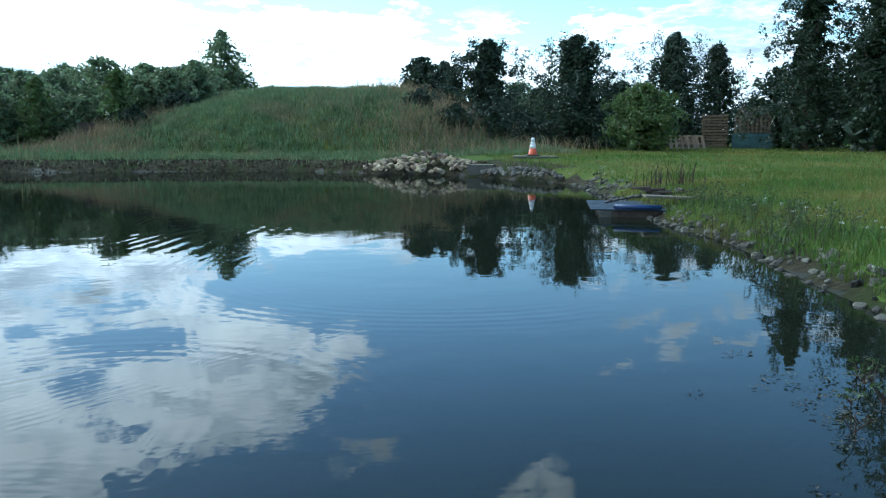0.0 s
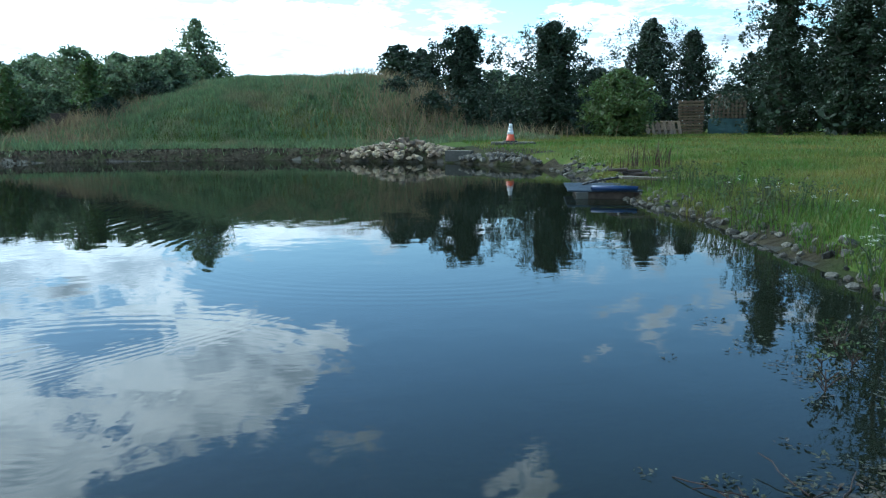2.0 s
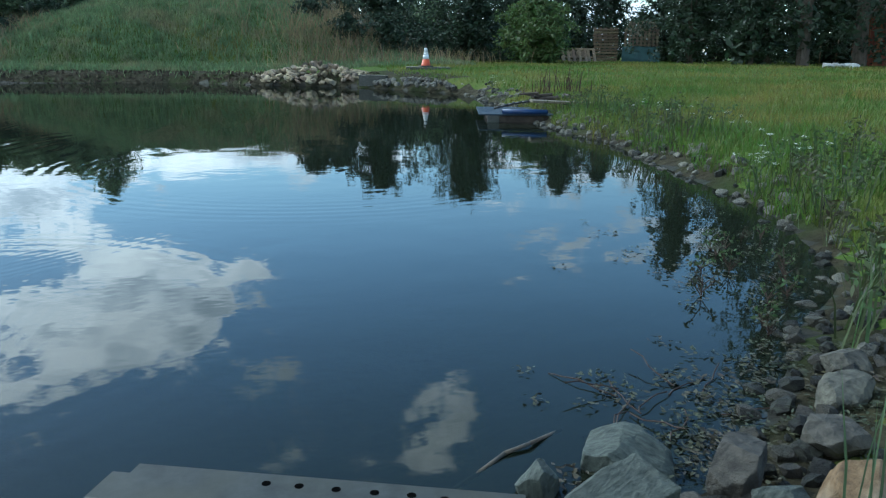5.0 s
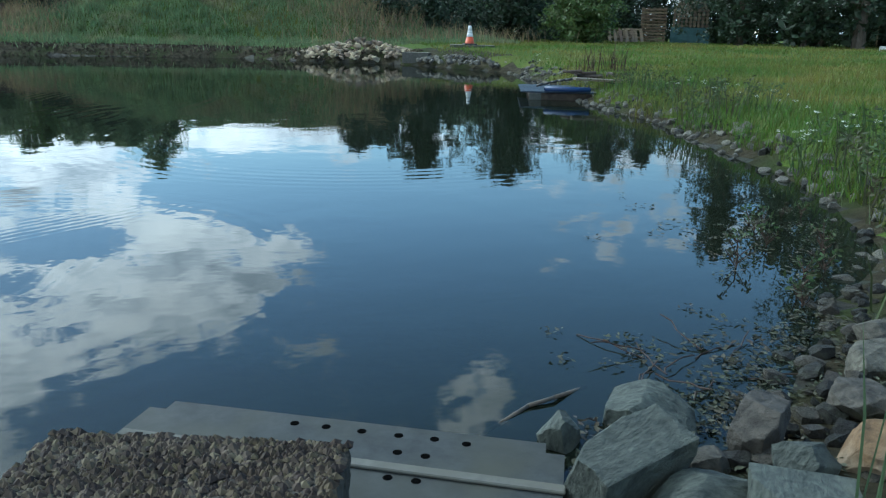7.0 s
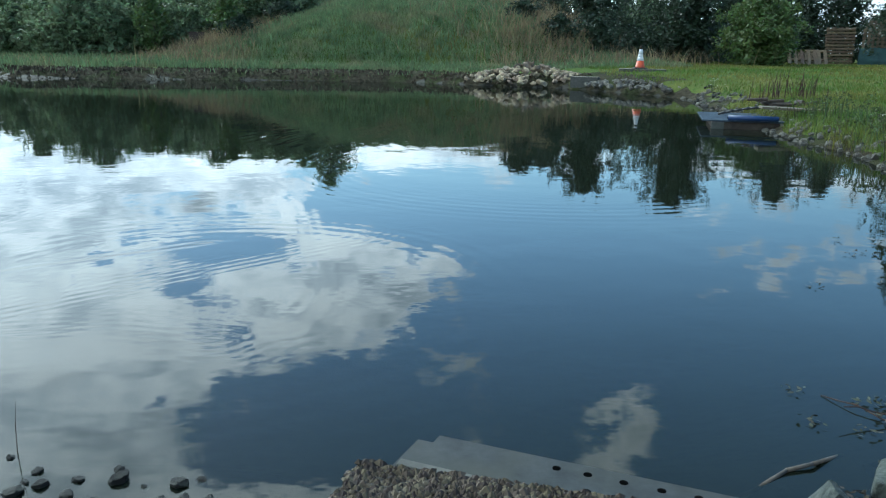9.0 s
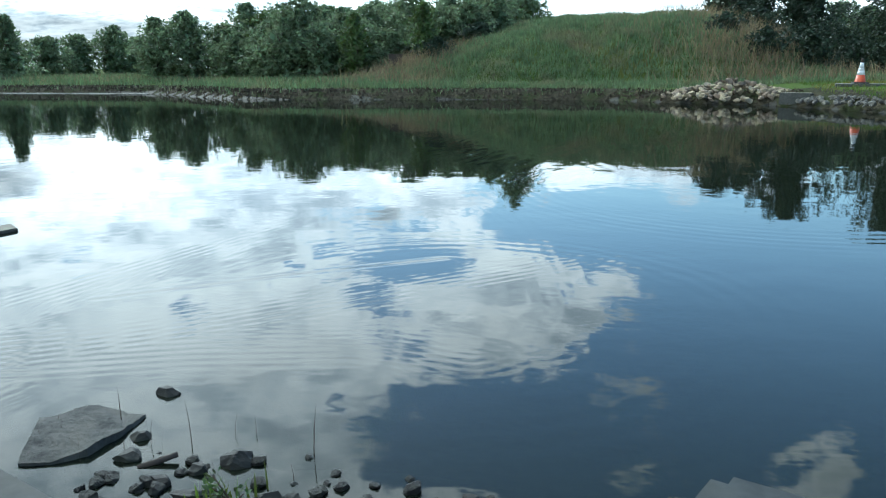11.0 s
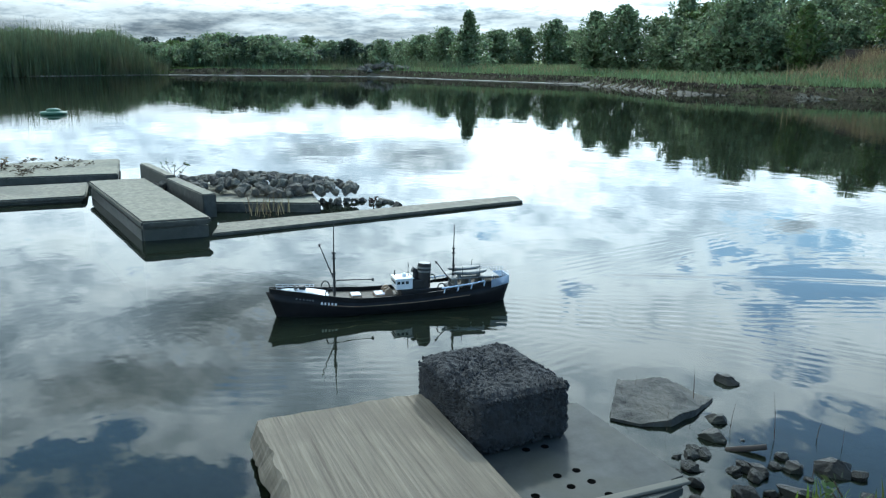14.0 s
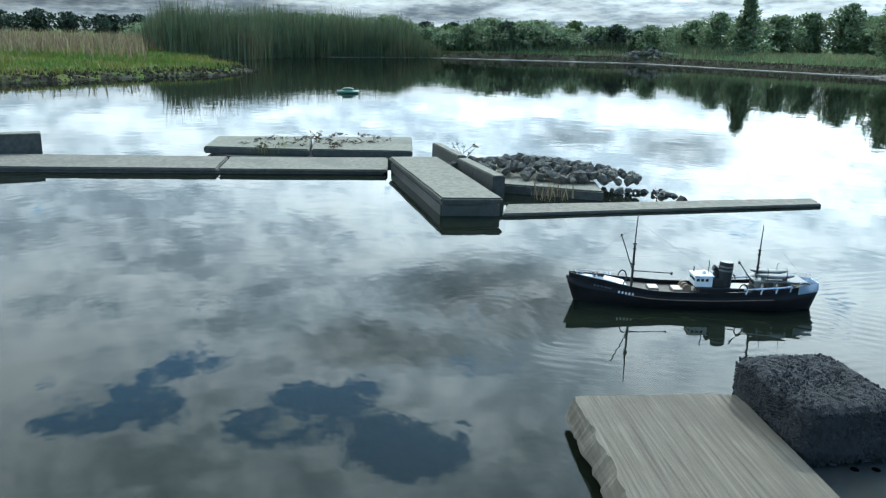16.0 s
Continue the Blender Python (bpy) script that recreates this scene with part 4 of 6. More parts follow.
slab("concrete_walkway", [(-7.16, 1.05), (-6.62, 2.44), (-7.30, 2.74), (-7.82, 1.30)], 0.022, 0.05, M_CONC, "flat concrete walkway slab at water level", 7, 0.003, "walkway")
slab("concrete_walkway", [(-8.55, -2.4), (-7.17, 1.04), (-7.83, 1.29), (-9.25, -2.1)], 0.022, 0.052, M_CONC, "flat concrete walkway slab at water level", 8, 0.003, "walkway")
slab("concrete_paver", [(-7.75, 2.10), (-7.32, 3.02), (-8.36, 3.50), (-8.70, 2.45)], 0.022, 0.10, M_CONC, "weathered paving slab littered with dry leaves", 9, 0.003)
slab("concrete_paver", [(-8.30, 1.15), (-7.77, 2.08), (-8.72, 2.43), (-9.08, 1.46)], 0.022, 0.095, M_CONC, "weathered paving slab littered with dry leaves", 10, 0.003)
slab("concrete_footing", [(-8.52, -2.35), (-6.66, 2.42), (-7.28, 2.70), (-9.20, -2.08)], -0.5, 0.020, M_CONC_D, "wet concrete footing under the walkway, darkened for shade", 11)
slab("concrete_footing", [(-7.85, 1.42), (-7.36, 3.0), (-8.34, 3.45), (-9.02, 1.50), (-8.32, 1.22)], -0.5, 0.020, M_CONC_D, "wet concrete footing under paving slabs, darkened for shade", 17)
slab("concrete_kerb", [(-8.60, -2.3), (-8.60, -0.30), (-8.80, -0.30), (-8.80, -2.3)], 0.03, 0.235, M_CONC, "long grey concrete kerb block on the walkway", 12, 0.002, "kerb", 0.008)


def stone_heap(name, label, meshes, spots, mat_seed, base):
    """A heap: every stone is a part."""
    hp = empty(name, pose(*base))
    rnd = random.Random(mat_seed)
    for x, y, z, s in spots:
        piece("stone", rnd.choice(meshes), hp, pose(x - base[0], y - base[1], z - base[2], rnd.uniform(-40, 40), rnd.uniform(-40, 40), rnd.uniform(0, 360)) @ Matrix.Scale(s, 4))
    return tagged(hp, label, "stone heap")


ROCKS = [rock_mesh("stone", 200 + i, (1.0, 0.75 + 0.05 * (i % 4), 0.6), M_ROCK) for i in range(6)]
EDGES = [rock_mesh("stone", 280 + i, (1.0, 0.75 + 0.05 * (i % 4), 0.65), M_EDGE) for i in range(6)]
PALE = [rock_mesh("stone", 220 + i, (1.0, 0.7, 0.5), M_LIME, 0.5, 1) for i in range(5)]
WET = [rock_mesh("stone", 240 + i, (1.0, 0.8, 0.6), M_WETROCK) for i in range(5)]
GREYS = [rock_mesh("stone", 260 + i, (1.0, 0.8, 0.65), M_EDGE, 0.5, 1) for i in range(5)]


def heap_spots(n, cx, cy, ang, la, lb, z0, hh, s0, s1, seed):
    rnd = random.Random(seed)
    out = []
    for _ in range(n):
        r, a = math.sqrt(rnd.random()), rnd.uniform(0, 6.283)
        u, v = r * math.cos(a), r * math.sin(a)
        x = cx + u * la * math.cos(ang) - v * lb * math.sin(ang)
        y = cy + u * la * math.sin(ang) + v * lb * math.cos(ang)
        out.append((x, y, z0 + hh * max(0, 1 - r) ** 0.8, rnd.uniform(s0, s1)))
    return out


stone_heap("stone_heap", "heap of grey-brown stones on a concrete slab", EDGES, heap_spots(200, -5.85, 3.55, 0.75, 0.86, 0.40, 0.10, 0.11, 0.07, 0.15, 1) + heap_spots(20, -5.12, 4.0, 0.9, 0.36, 0.12, 0.0, 0.03, 0.05, 0.10, 9), 1, (-5.8, 3.5, 0.09))
stone_heap("rubble_pile", "pile of pale broken rubble at the water's edge", PALE, heap_spots(290, 3.2, 27.7, -0.40, 2.5, 1.2, 0.14, 0.62, 0.14, 0.38, 2), 2, (3.2, 27.7, 0.1))

def stone_line():
    """Stones along the east bank, each a part of one edging."""
    edge = empty("stone_edging", pose(4.6, 8.0, 0))
    rnd = random.Random(4)
    pts = [Vector((*p, 0)) for p in SHORE[3:15]]
    n = 0
    for a, b in zip(pts, pts[1:]):
        seg = (b - a)
        near = a.y < 14
        for k in range(int(seg.length * (21 if near else 16))):
            p = a + seg * rnd.random()
            out = Vector((seg.y, -seg.x, 0)).normalized() * rnd.uniform(-0.12, 0.42 if near else 0.7)
            q = p + out
            s = rnd.uniform(0.07, 0.17) * (1.0 if near else 1.2) * (0.75 if q.y < 5 else 1.0)
            n += 1
            piece("stone", rnd.choice(EDGES if rnd.random() < 0.8 else WET), edge,
                  pose(q.x - 4.6, q.y - 8.0, max(gz(q.x, q.y), -0.05) + s * 0.10, rnd.uniform(-30, 30), rnd.uniform(-30, 30), rnd.uniform(0, 360)) @ Matrix.Scale(s, 4))
    tagged(edge, "edging of loose grey stones along the pond bank", "stone edging")


stone_line()
stone_heap("gravel_bank", "bank of loose grey cobbles beside the rubble pile", GREYS, heap_spots(290, 6.1, 24.4, -1.10, 2.6, 1.0, 0.16, 0.22, 0.10, 0.24, 6), 6, (6.1, 24.4, 0.1))


# ---- foreground: plates, slabs, blocks ----
def perforated_plate(corners, z, holes, label, strip):
    """A thick plastic plate with black discs for its shaded holes and a pale raised strip."""
    cx, cy = sum(c[0] for c in corners) / 4, sum(c[1] for c in corners) / 4
    t = empty("perforated_plate", pose(cx, cy, z))
    bm = bmesh.new()
    lo = [bm.verts.new((x - cx, y - cy, -0.012)) for x, y in corners]
    hi = [bm.verts.new((x - cx, y - cy, 0.012)) for x, y in corners]
    bm.faces.new(hi)
    bm.faces.new(lo[::-1])
    for i in range(4):
        bm.faces.new((lo[i], lo[(i + 1) % 4], hi[(i + 1) % 4], hi[i]))
    bmesh.ops.recalc_face_normals(bm, faces=bm.faces)
    bmesh.ops.bevel(bm, geom=[e for e in bm.edges if abs(e.verts[0].co.z - e.verts[1].co.z) > 0.01], offset=0.05, segments=4, affect="EDGES")
    part("plate", bm, M_PLATE, t)
    for hx, hy in holes:
        bm = bmesh.new()
        bmesh.ops.create_cone(bm, cap_ends=True, segments=14, radius1=0.0125, radius2=0.0125, depth=0.004, matrix=Matrix.Translation((hx - cx, hy - cy, 0.0110)))
        part("hole_disc", bm, M_HOLE, t)
    (ax, ay), (bx, by), w = strip
    bm = bmesh.new()
    d = Vector((bx - ax, by - ay, 0))
    add_box(bm, d.length, w, 0.010, pose((ax + bx) / 2 - cx, (ay + by) / 2 - cy, 0.0125, 0, 0, math.degrees(math.atan2(d.y, d.x))), 0.003)
    part("strip", bm, M_STRIP, t, "pale raised strip")
    return tagged(t, label, "plate")


def rough_block(name, m, sx, sy, sz, mat, label, seed, bev=0.035, amt=0.008, cuts=26, category="block"):
    bm = bmesh.new()
    add_box(bm, sx, sy, sz, None, bev, 3)
    bmesh.ops.subdivide_edges(bm, edges=[e for e in bm.edges if e.calc_length() > sx * 0.4], cuts=cuts, use_grid_fill=True)
    bmesh.ops.subdivide_edges(bm, edges=[e for e in bm.edges if e.calc_length() > sz * 0.35], cuts=8, use_grid_fill=True)
    rnd = random.Random(seed)
    for v in bm.verts:
        n = noise.noise_vector(v.co * 60 + Vector((seed, 0, 0)))
        c = noise.noise_vector(v.co * 9 + Vector((0, seed, 0)))
        v.co += n * amt * 0.75 + c * amt * 0.8
    ob = mesh_object(name, bm, mat, False)
    ob.matrix_basis = m
    return tagged(ob, label, category)


perforated_plate([(0.67, 2.51), (1.77, 2.09), (1.60, 1.62), (0.46, 2.02)], 0.018,
                 [(1.06, 2.31), (1.145, 2.278), (1.24, 2.24), (1.337, 2.203), (1.43, 2.17), (1.51, 2.133), (1.127, 2.19), (1.197, 2.162),
                  (1.323, 2.117), (1.392, 2.088), (1.285, 2.003), (1.352, 1.978)],
                 "grey perforated plastic plate lying at the water's edge", ((0.60, 2.315), (1.70, 1.88), 0.035))
perforated_plate([(-1.60, 2.08), (-1.01, 1.86), (-1.14, 1.40), (-1.80, 1.60)], 0.018,
                 [(-1.467, 1.672), (-1.439, 1.729), (-1.310, 1.615), (-1.289, 1.679), (-1.249, 1.595), (-1.224, 1.659), (-1.152, 1.636), (-1.290, 1.486)],
                 "grey perforated plastic plate under a dark block", ((-1.16, 1.55), (-1.03, 1.85), 0.03))
rough_block("aggregate_slab", pose(0.80, 1.79, 0.03, 0, 0, -13), 0.70, 0.46, 0.14, M_AGG_L, "exposed-aggregate concrete slab weighing down a plate", 3, 0.02, 0.008, 40, "slab")
rough_block("concrete_block", pose(-1.675, 1.745, 0.03, 0, 0, -19), 0.41, 0.345, 0.185, M_AGG, "dark porous concrete block with rounded corners", 5, 0.035, 0.011, 44)


def aggregate(name, seed, n, m, sx, sy, top, mat, label):
    """Small broken stones bedded in a cast top."""
    rs = np.random.RandomState(seed)
    octa = np.array([(1, 0, 0), (0, 1, 0), (-1, 0, 0), (0, -1, 0), (0, 0, 0.7), (0, 0, -0.7)])
    tri = np.array([(0, 1, 4), (1, 2, 4), (2, 3, 4), (3, 0, 4), (1, 0, 5), (2, 1, 5), (3, 2, 5), (0, 3, 5)])
    V, F = [], []
    for k in range(n):
        a, s = rs.uniform(0, 6.28), rs.uniform(0.008, 0.017)
        p = octa * s * rs.uniform(0.6, 1.3, (6, 3))
        q = np.stack([p[:, 0] * np.cos(a) - p[:, 1] * np.sin(a), p[:, 0] * np.sin(a) + p[:, 1] * np.cos(a), p[:, 2]], -1)
        q += (rs.uniform(-0.5, 0.5) * sx, rs.uniform(-0.5, 0.5) * sy, top + rs.uniform(-0.002, 0.006))
        V.append(q)
        F.append(tri + 6 * k)
    ob = new(name, from_arrays(name, np.concatenate(V), np.concatenate(F), mat))
    ob.matrix_basis = m
    return tagged(ob, label, "aggregate", kind="stuff")


aggregate("slab_aggregate", 5, 3600, pose(0.80, 1.79, 0.03, 0, 0, -13), 0.69, 0.45, 0.139, M_PEBBLE, "small broken stones bedded in the slab")



def grit(m, sx, sy, sz, seed):
    """Coarse porous grains over the faces of the dark block."""
    rs = np.random.RandomState(seed)
    octa = np.array([(1, 0, 0), (0, 1, 0), (-1, 0, 0), (0, -1, 0), (0, 0, 1), (0, 0, -1)])
    tri = np.array([(0, 1, 4), (1, 2, 4), (2, 3, 4), (3, 0, 4), (1, 0, 5), (2, 1, 5), (3, 2, 5), (0, 3, 5)])
    V, F = [], []
    for k in range(3400):
        f = rs.randint(0, 5)
        u, v = rs.uniform(-0.46, 0.46, 2)
        p = [(u * sx, v * sy, sz), (sx / 2, u * sy, (v + 0.5) * sz), (-sx / 2, u * sy, (v + 0.5) * sz), (u * sx, sy / 2, (v + 0.5) * sz), (u * sx, -sy / 2, (v + 0.5) * sz)][f]
        V.append(octa * rs.uniform(0.004, 0.009) * rs.uniform(0.7, 1.3, (6, 3)) + np.array(p) * 0.985)
        F.append(tri + 6 * k)
    ob = new("block_grit", from_arrays("block_grit", np.concatenate(V), np.concatenate(F), M_GRIT))
    ob.matrix_basis = m
    tagged(ob, "coarse dark grains on the porous block", "aggregate", kind="stuff")


M_GRIT = material("dark_grit", (0.006, 0.006, 0.0065), (0.045, 0.045, 0.046), 40, 0.85, 0, island=0.5)
grit(pose(-1.675, 1.745, 0.03, 0, 0, -19), 0.41, 0.345, 0.185, 6)


def brushed_slab():
    bm = bmesh.new()
    bmesh.ops.create_grid(bm, x_segments=60, y_segments=30, size=0.5)
    for v in bm.verts:
        v.co.x, v.co.y = v.co.x * 1.18, v.co.y * 0.56
    r = bmesh.ops.extrude_face_region(bm, geom=list(bm.faces))
    for g in r["geom"]:
        if isinstance(g, bmesh.types.BMVert):
            g.co.z += 0.065
    bmesh.ops.recalc_face_normals(bm, faces=bm.faces)
    for v in bm.verts:
        n = noise.noise(Vector((v.co.x * 9, 2.0, v.co.z * 20)))
        if v.co.y < -0.24:                                   # broken, crumbled long edge: bevelled back at the top, its foot proud
            chip = abs(n) * 0.028 + abs(noise.noise(Vector((v.co.x * 30, 4.0, v.co.z * 40)))) * 0.014
            v.co.y += chip if v.co.z > 0.03 else chip * 1.2 - 0.026
        if v.co.x < -0.56:
            v.co.x += abs(noise.noise(Vector((v.co.y * 7, 5.0, v.co.z * 9)))) * 0.035
        if v.co.z > 0.03:
            v.co.z += noise.noise(Vector((v.co.x * 3, v.co.y * 3, 1))) * 0.004 + noise.noise(Vector((v.co.x * 4, v.co.y * 90, 1))) * 0.0016
    ob = mesh_object("brushed_slab", bm, M_BRUSHED)
    ob.matrix_basis = pose(-1.45, 1.15, 0.03, 0, 0, -23)
    tagged(ob, "pale brushed slab with wood-like grooves and broken edge", "slab")


brushed_slab()


# ---- rocks by the near bank ----
def big_rock(x, y, size, mat, label, seed, turn=0.0, sink=0.25, tip=(0, 0), z=None):
    me = rock_mesh("rock", seed, [0.90 * s for s in size], mat, 1.0, 4)
    base = max(gz(x, y), -0.02) if z is None else z
    ob = new("rock", me)
    ob.matrix_basis = pose(x, y, base + size[2] * (0.5 - sink) * 0.72, tip[0], tip[1], turn)
    return tagged(ob, label, "rock")


slate, grey = "jagged blue-grey slate rock by the water", "angular grey rock by the water"
for x, y, size, mat, lab, seed, turn, tip in (
        (1.84, 1.93, (0.40, 0.34, 0.36), M_SLATE, slate, 301, 20, (12, -10)), (2.08, 2.21, (0.38, 0.30, 0.20), M_SLATE, "greenish flat-topped slate rock", 302, -30, (0, 6)),
        (1.78, 2.17, (0.17, 0.15, 0.20), M_SLATE, slate, 303, 50, (0, 0)), (2.27, 2.00, (0.25, 0.22, 0.26), M_ROCK, grey, 304, 10, (0, 8)),
        (2.00, 1.75, (0.42, 0.30, 0.18), M_SLATE, slate, 305, -8, (0, 0)), (2.29, 1.82, (0.25, 0.20, 0.17), M_SLATE, slate, 306, 15, (0, 0)),
        (2.48, 1.79, (0.25, 0.22, 0.22), M_GOLD, "ochre sandstone rock by the water", 307, 5, (0, 0)), (2.10, 1.93, (0.18, 0.13, 0.11), M_ROCK, grey, 308, 0, (0, 0)),
        (2.92, 2.39, (0.32, 0.22, 0.15), M_ROCK, grey, 309, 25, (0, 0)), (2.66, 2.09, (0.26, 0.20, 0.16), M_ROCK, grey, 310, -10, (0, 0)),
        (2.70, 1.85, (0.22, 0.2, 0.16), M_ROCK, grey, 311, 40, (0, 0)), (3.12, 2.59, (0.24, 0.2, 0.14), M_ROCK, grey, 312, 0, (0, 0)),
        (0.34, 1.90, (0.24, 0.16, 0.17), M_SLATE, slate, 313, 12, (0, 0)), (2.12, 1.59, (0.34, 0.3, 0.2), M_SLATE, slate, 314, 60, (0, 0)),
        (-0.80, 2.05, (0.13, 0.11, 0.09), M_WETROCK, "wet dark stone in the shallows", 315, 0, (0, 0)), (-0.77, 2.26, (0.14, 0.11, 0.11), M_WETROCK, "wet dark stone in the shallows", 316, 30, (0, 0)),
        (-1.29, 2.68, (0.13, 0.09, 0.08), M_WETROCK, "wet dark stone in the shallows", 317, 0, (0, 0)), (-1.17, 2.34, (0.12, 0.09, 0.08), M_WETROCK, "wet dark stone in the shallows", 318, 0, (0, 0)),
        (-1.12, 2.22, (0.12, 0.10, 0.09), M_WETROCK, "wet dark stone in the shallows", 319, 0, (0, 0)), (-0.86, 2.19, (0.10, 0.08, 0.08), M_WETROCK, "wet dark stone in the shallows", 320, 0, (0, 0)),
        (-0.93, 2.10, (0.10, 0.08, 0.08), M_WETROCK, "wet dark stone in the shallows", 321, 0, (0, 0)), (-0.58, 2.11, (0.14, 0.09, 0.07), M_WETROCK, "wet dark stone in the shallows", 322, 0, (0, 0)),
        (-4.72, 4.15, (0.16, 0.13, 0.13), M_WETROCK, "wet dark stone beside the concrete beam", 323, 0, (0, 0))):
    big_rock(x, y, size, mat, lab, seed, turn, 0.22, tip, None if x > -4 else -0.02)


def wedge_rock():
    """The long flat slab of rock that rises out of the shallows to a point."""
    bm = bmesh.new()
    outline = [(-1.43, 2.06), (-1.33, 2.10), (-1.25, 2.19), (-1.22, 2.33), (-1.25, 2.50), (-1.42, 2.46), (-1.56, 2.33)]
    lo = [bm.verts.new((x, y, -0.12)) for x, y in outline]
    hi = [bm.verts.new((x * 0.94 - 0.084, y * 0.94 + 0.138, h)) for (x, y), h in zip(outline, (0.008, 0.015, 0.026, 0.028, 0.012, 0.04, 0.045))]
    bm.faces.new(hi)
    bm.faces.new(lo[::-1])
    for i in range(7):
        bm.faces.new((lo[i], lo[(i + 1) % 7], hi[(i + 1) % 7], hi[i]))
    bmesh.ops.recalc_face_normals(bm, faces=bm.faces)
    bmesh.ops.triangulate(bm, faces=bm.faces)
    bmesh.ops.subdivide_edges(bm, edges=list(bm.edges), cuts=5, use_grid_fill=True)
    roughen(bm, 0.013, 6, 4)
    roughen(bm, 0.005, 19, 9)
    ob = mesh_object("flat_rock", bm, M_FLAT)
    tagged(ob, "flat grey rock rising from the shallows", "rock")


wedge_rock()


def loose_stones():
    rnd = random.Random(77)
    meshes = ROCKS[:3] + WET[:3]
    bed = empty("stone_bed", pose(2.7, 2.4, 0))
    for _ in range(150):
        k = rnd.random()
        cx, cy = 1.85 + 1.95 * k, 1.82 + 1.55 * k
        x, y = cx + rnd.gauss(0.1, 0.22), cy + rnd.gauss(-0.05, 0.22)
        s = rnd.uniform(0.04, 0.13)
        piece("stone", rnd.choice(meshes), bed, pose(x - 2.7, y - 2.4, max(gz(x, y), -0.12) + s * 0.12, rnd.uniform(-30, 30), rnd.uniform(-30, 30), rnd.uniform(0, 360)) @ Matrix.Scale(s, 4))
    tagged(bed, "bed of loose wet stones at the water's edge", "stones")
    pebbles = empty("shore_pebbles", pose(-0.6, 1.9, 0))
    for _ in range(110):
        x, y = rnd.uniform(-1.15, 0.1), rnd.gauss(2.02, 0.16)
        s = rnd.uniform(0.018, 0.075)
        piece("stone", rnd.choice(WET), pebbles, pose(x + 0.6, y - 1.9, max(gz(x, y), -0.012) + s * 0.25, rnd.uniform(-30, 30), 0, rnd.uniform(0, 360)) @ Matrix.Scale(s, 4))
    tagged(pebbles, "small wet pebbles in the muddy shallows", "pebbles")


loose_stones()


# ---- the model trawler ----
def hull_section(s):
    """Half breadth and top height at s, 0 at the bow and 1 at the stern."""
    b = 0.098 * min(1, (s / 0.30)) ** 0.62 * (1 - max(0, (s - 0.80) / 0.20) ** 2.2 * 0.62)
    top = 0.062 + 0.060 * max(0, 1 - s / 0.40) ** 1.6 + 0.040 * max(0, (s - 0.55) / 0.45) ** 1.3
    return max(b, 0.002), top


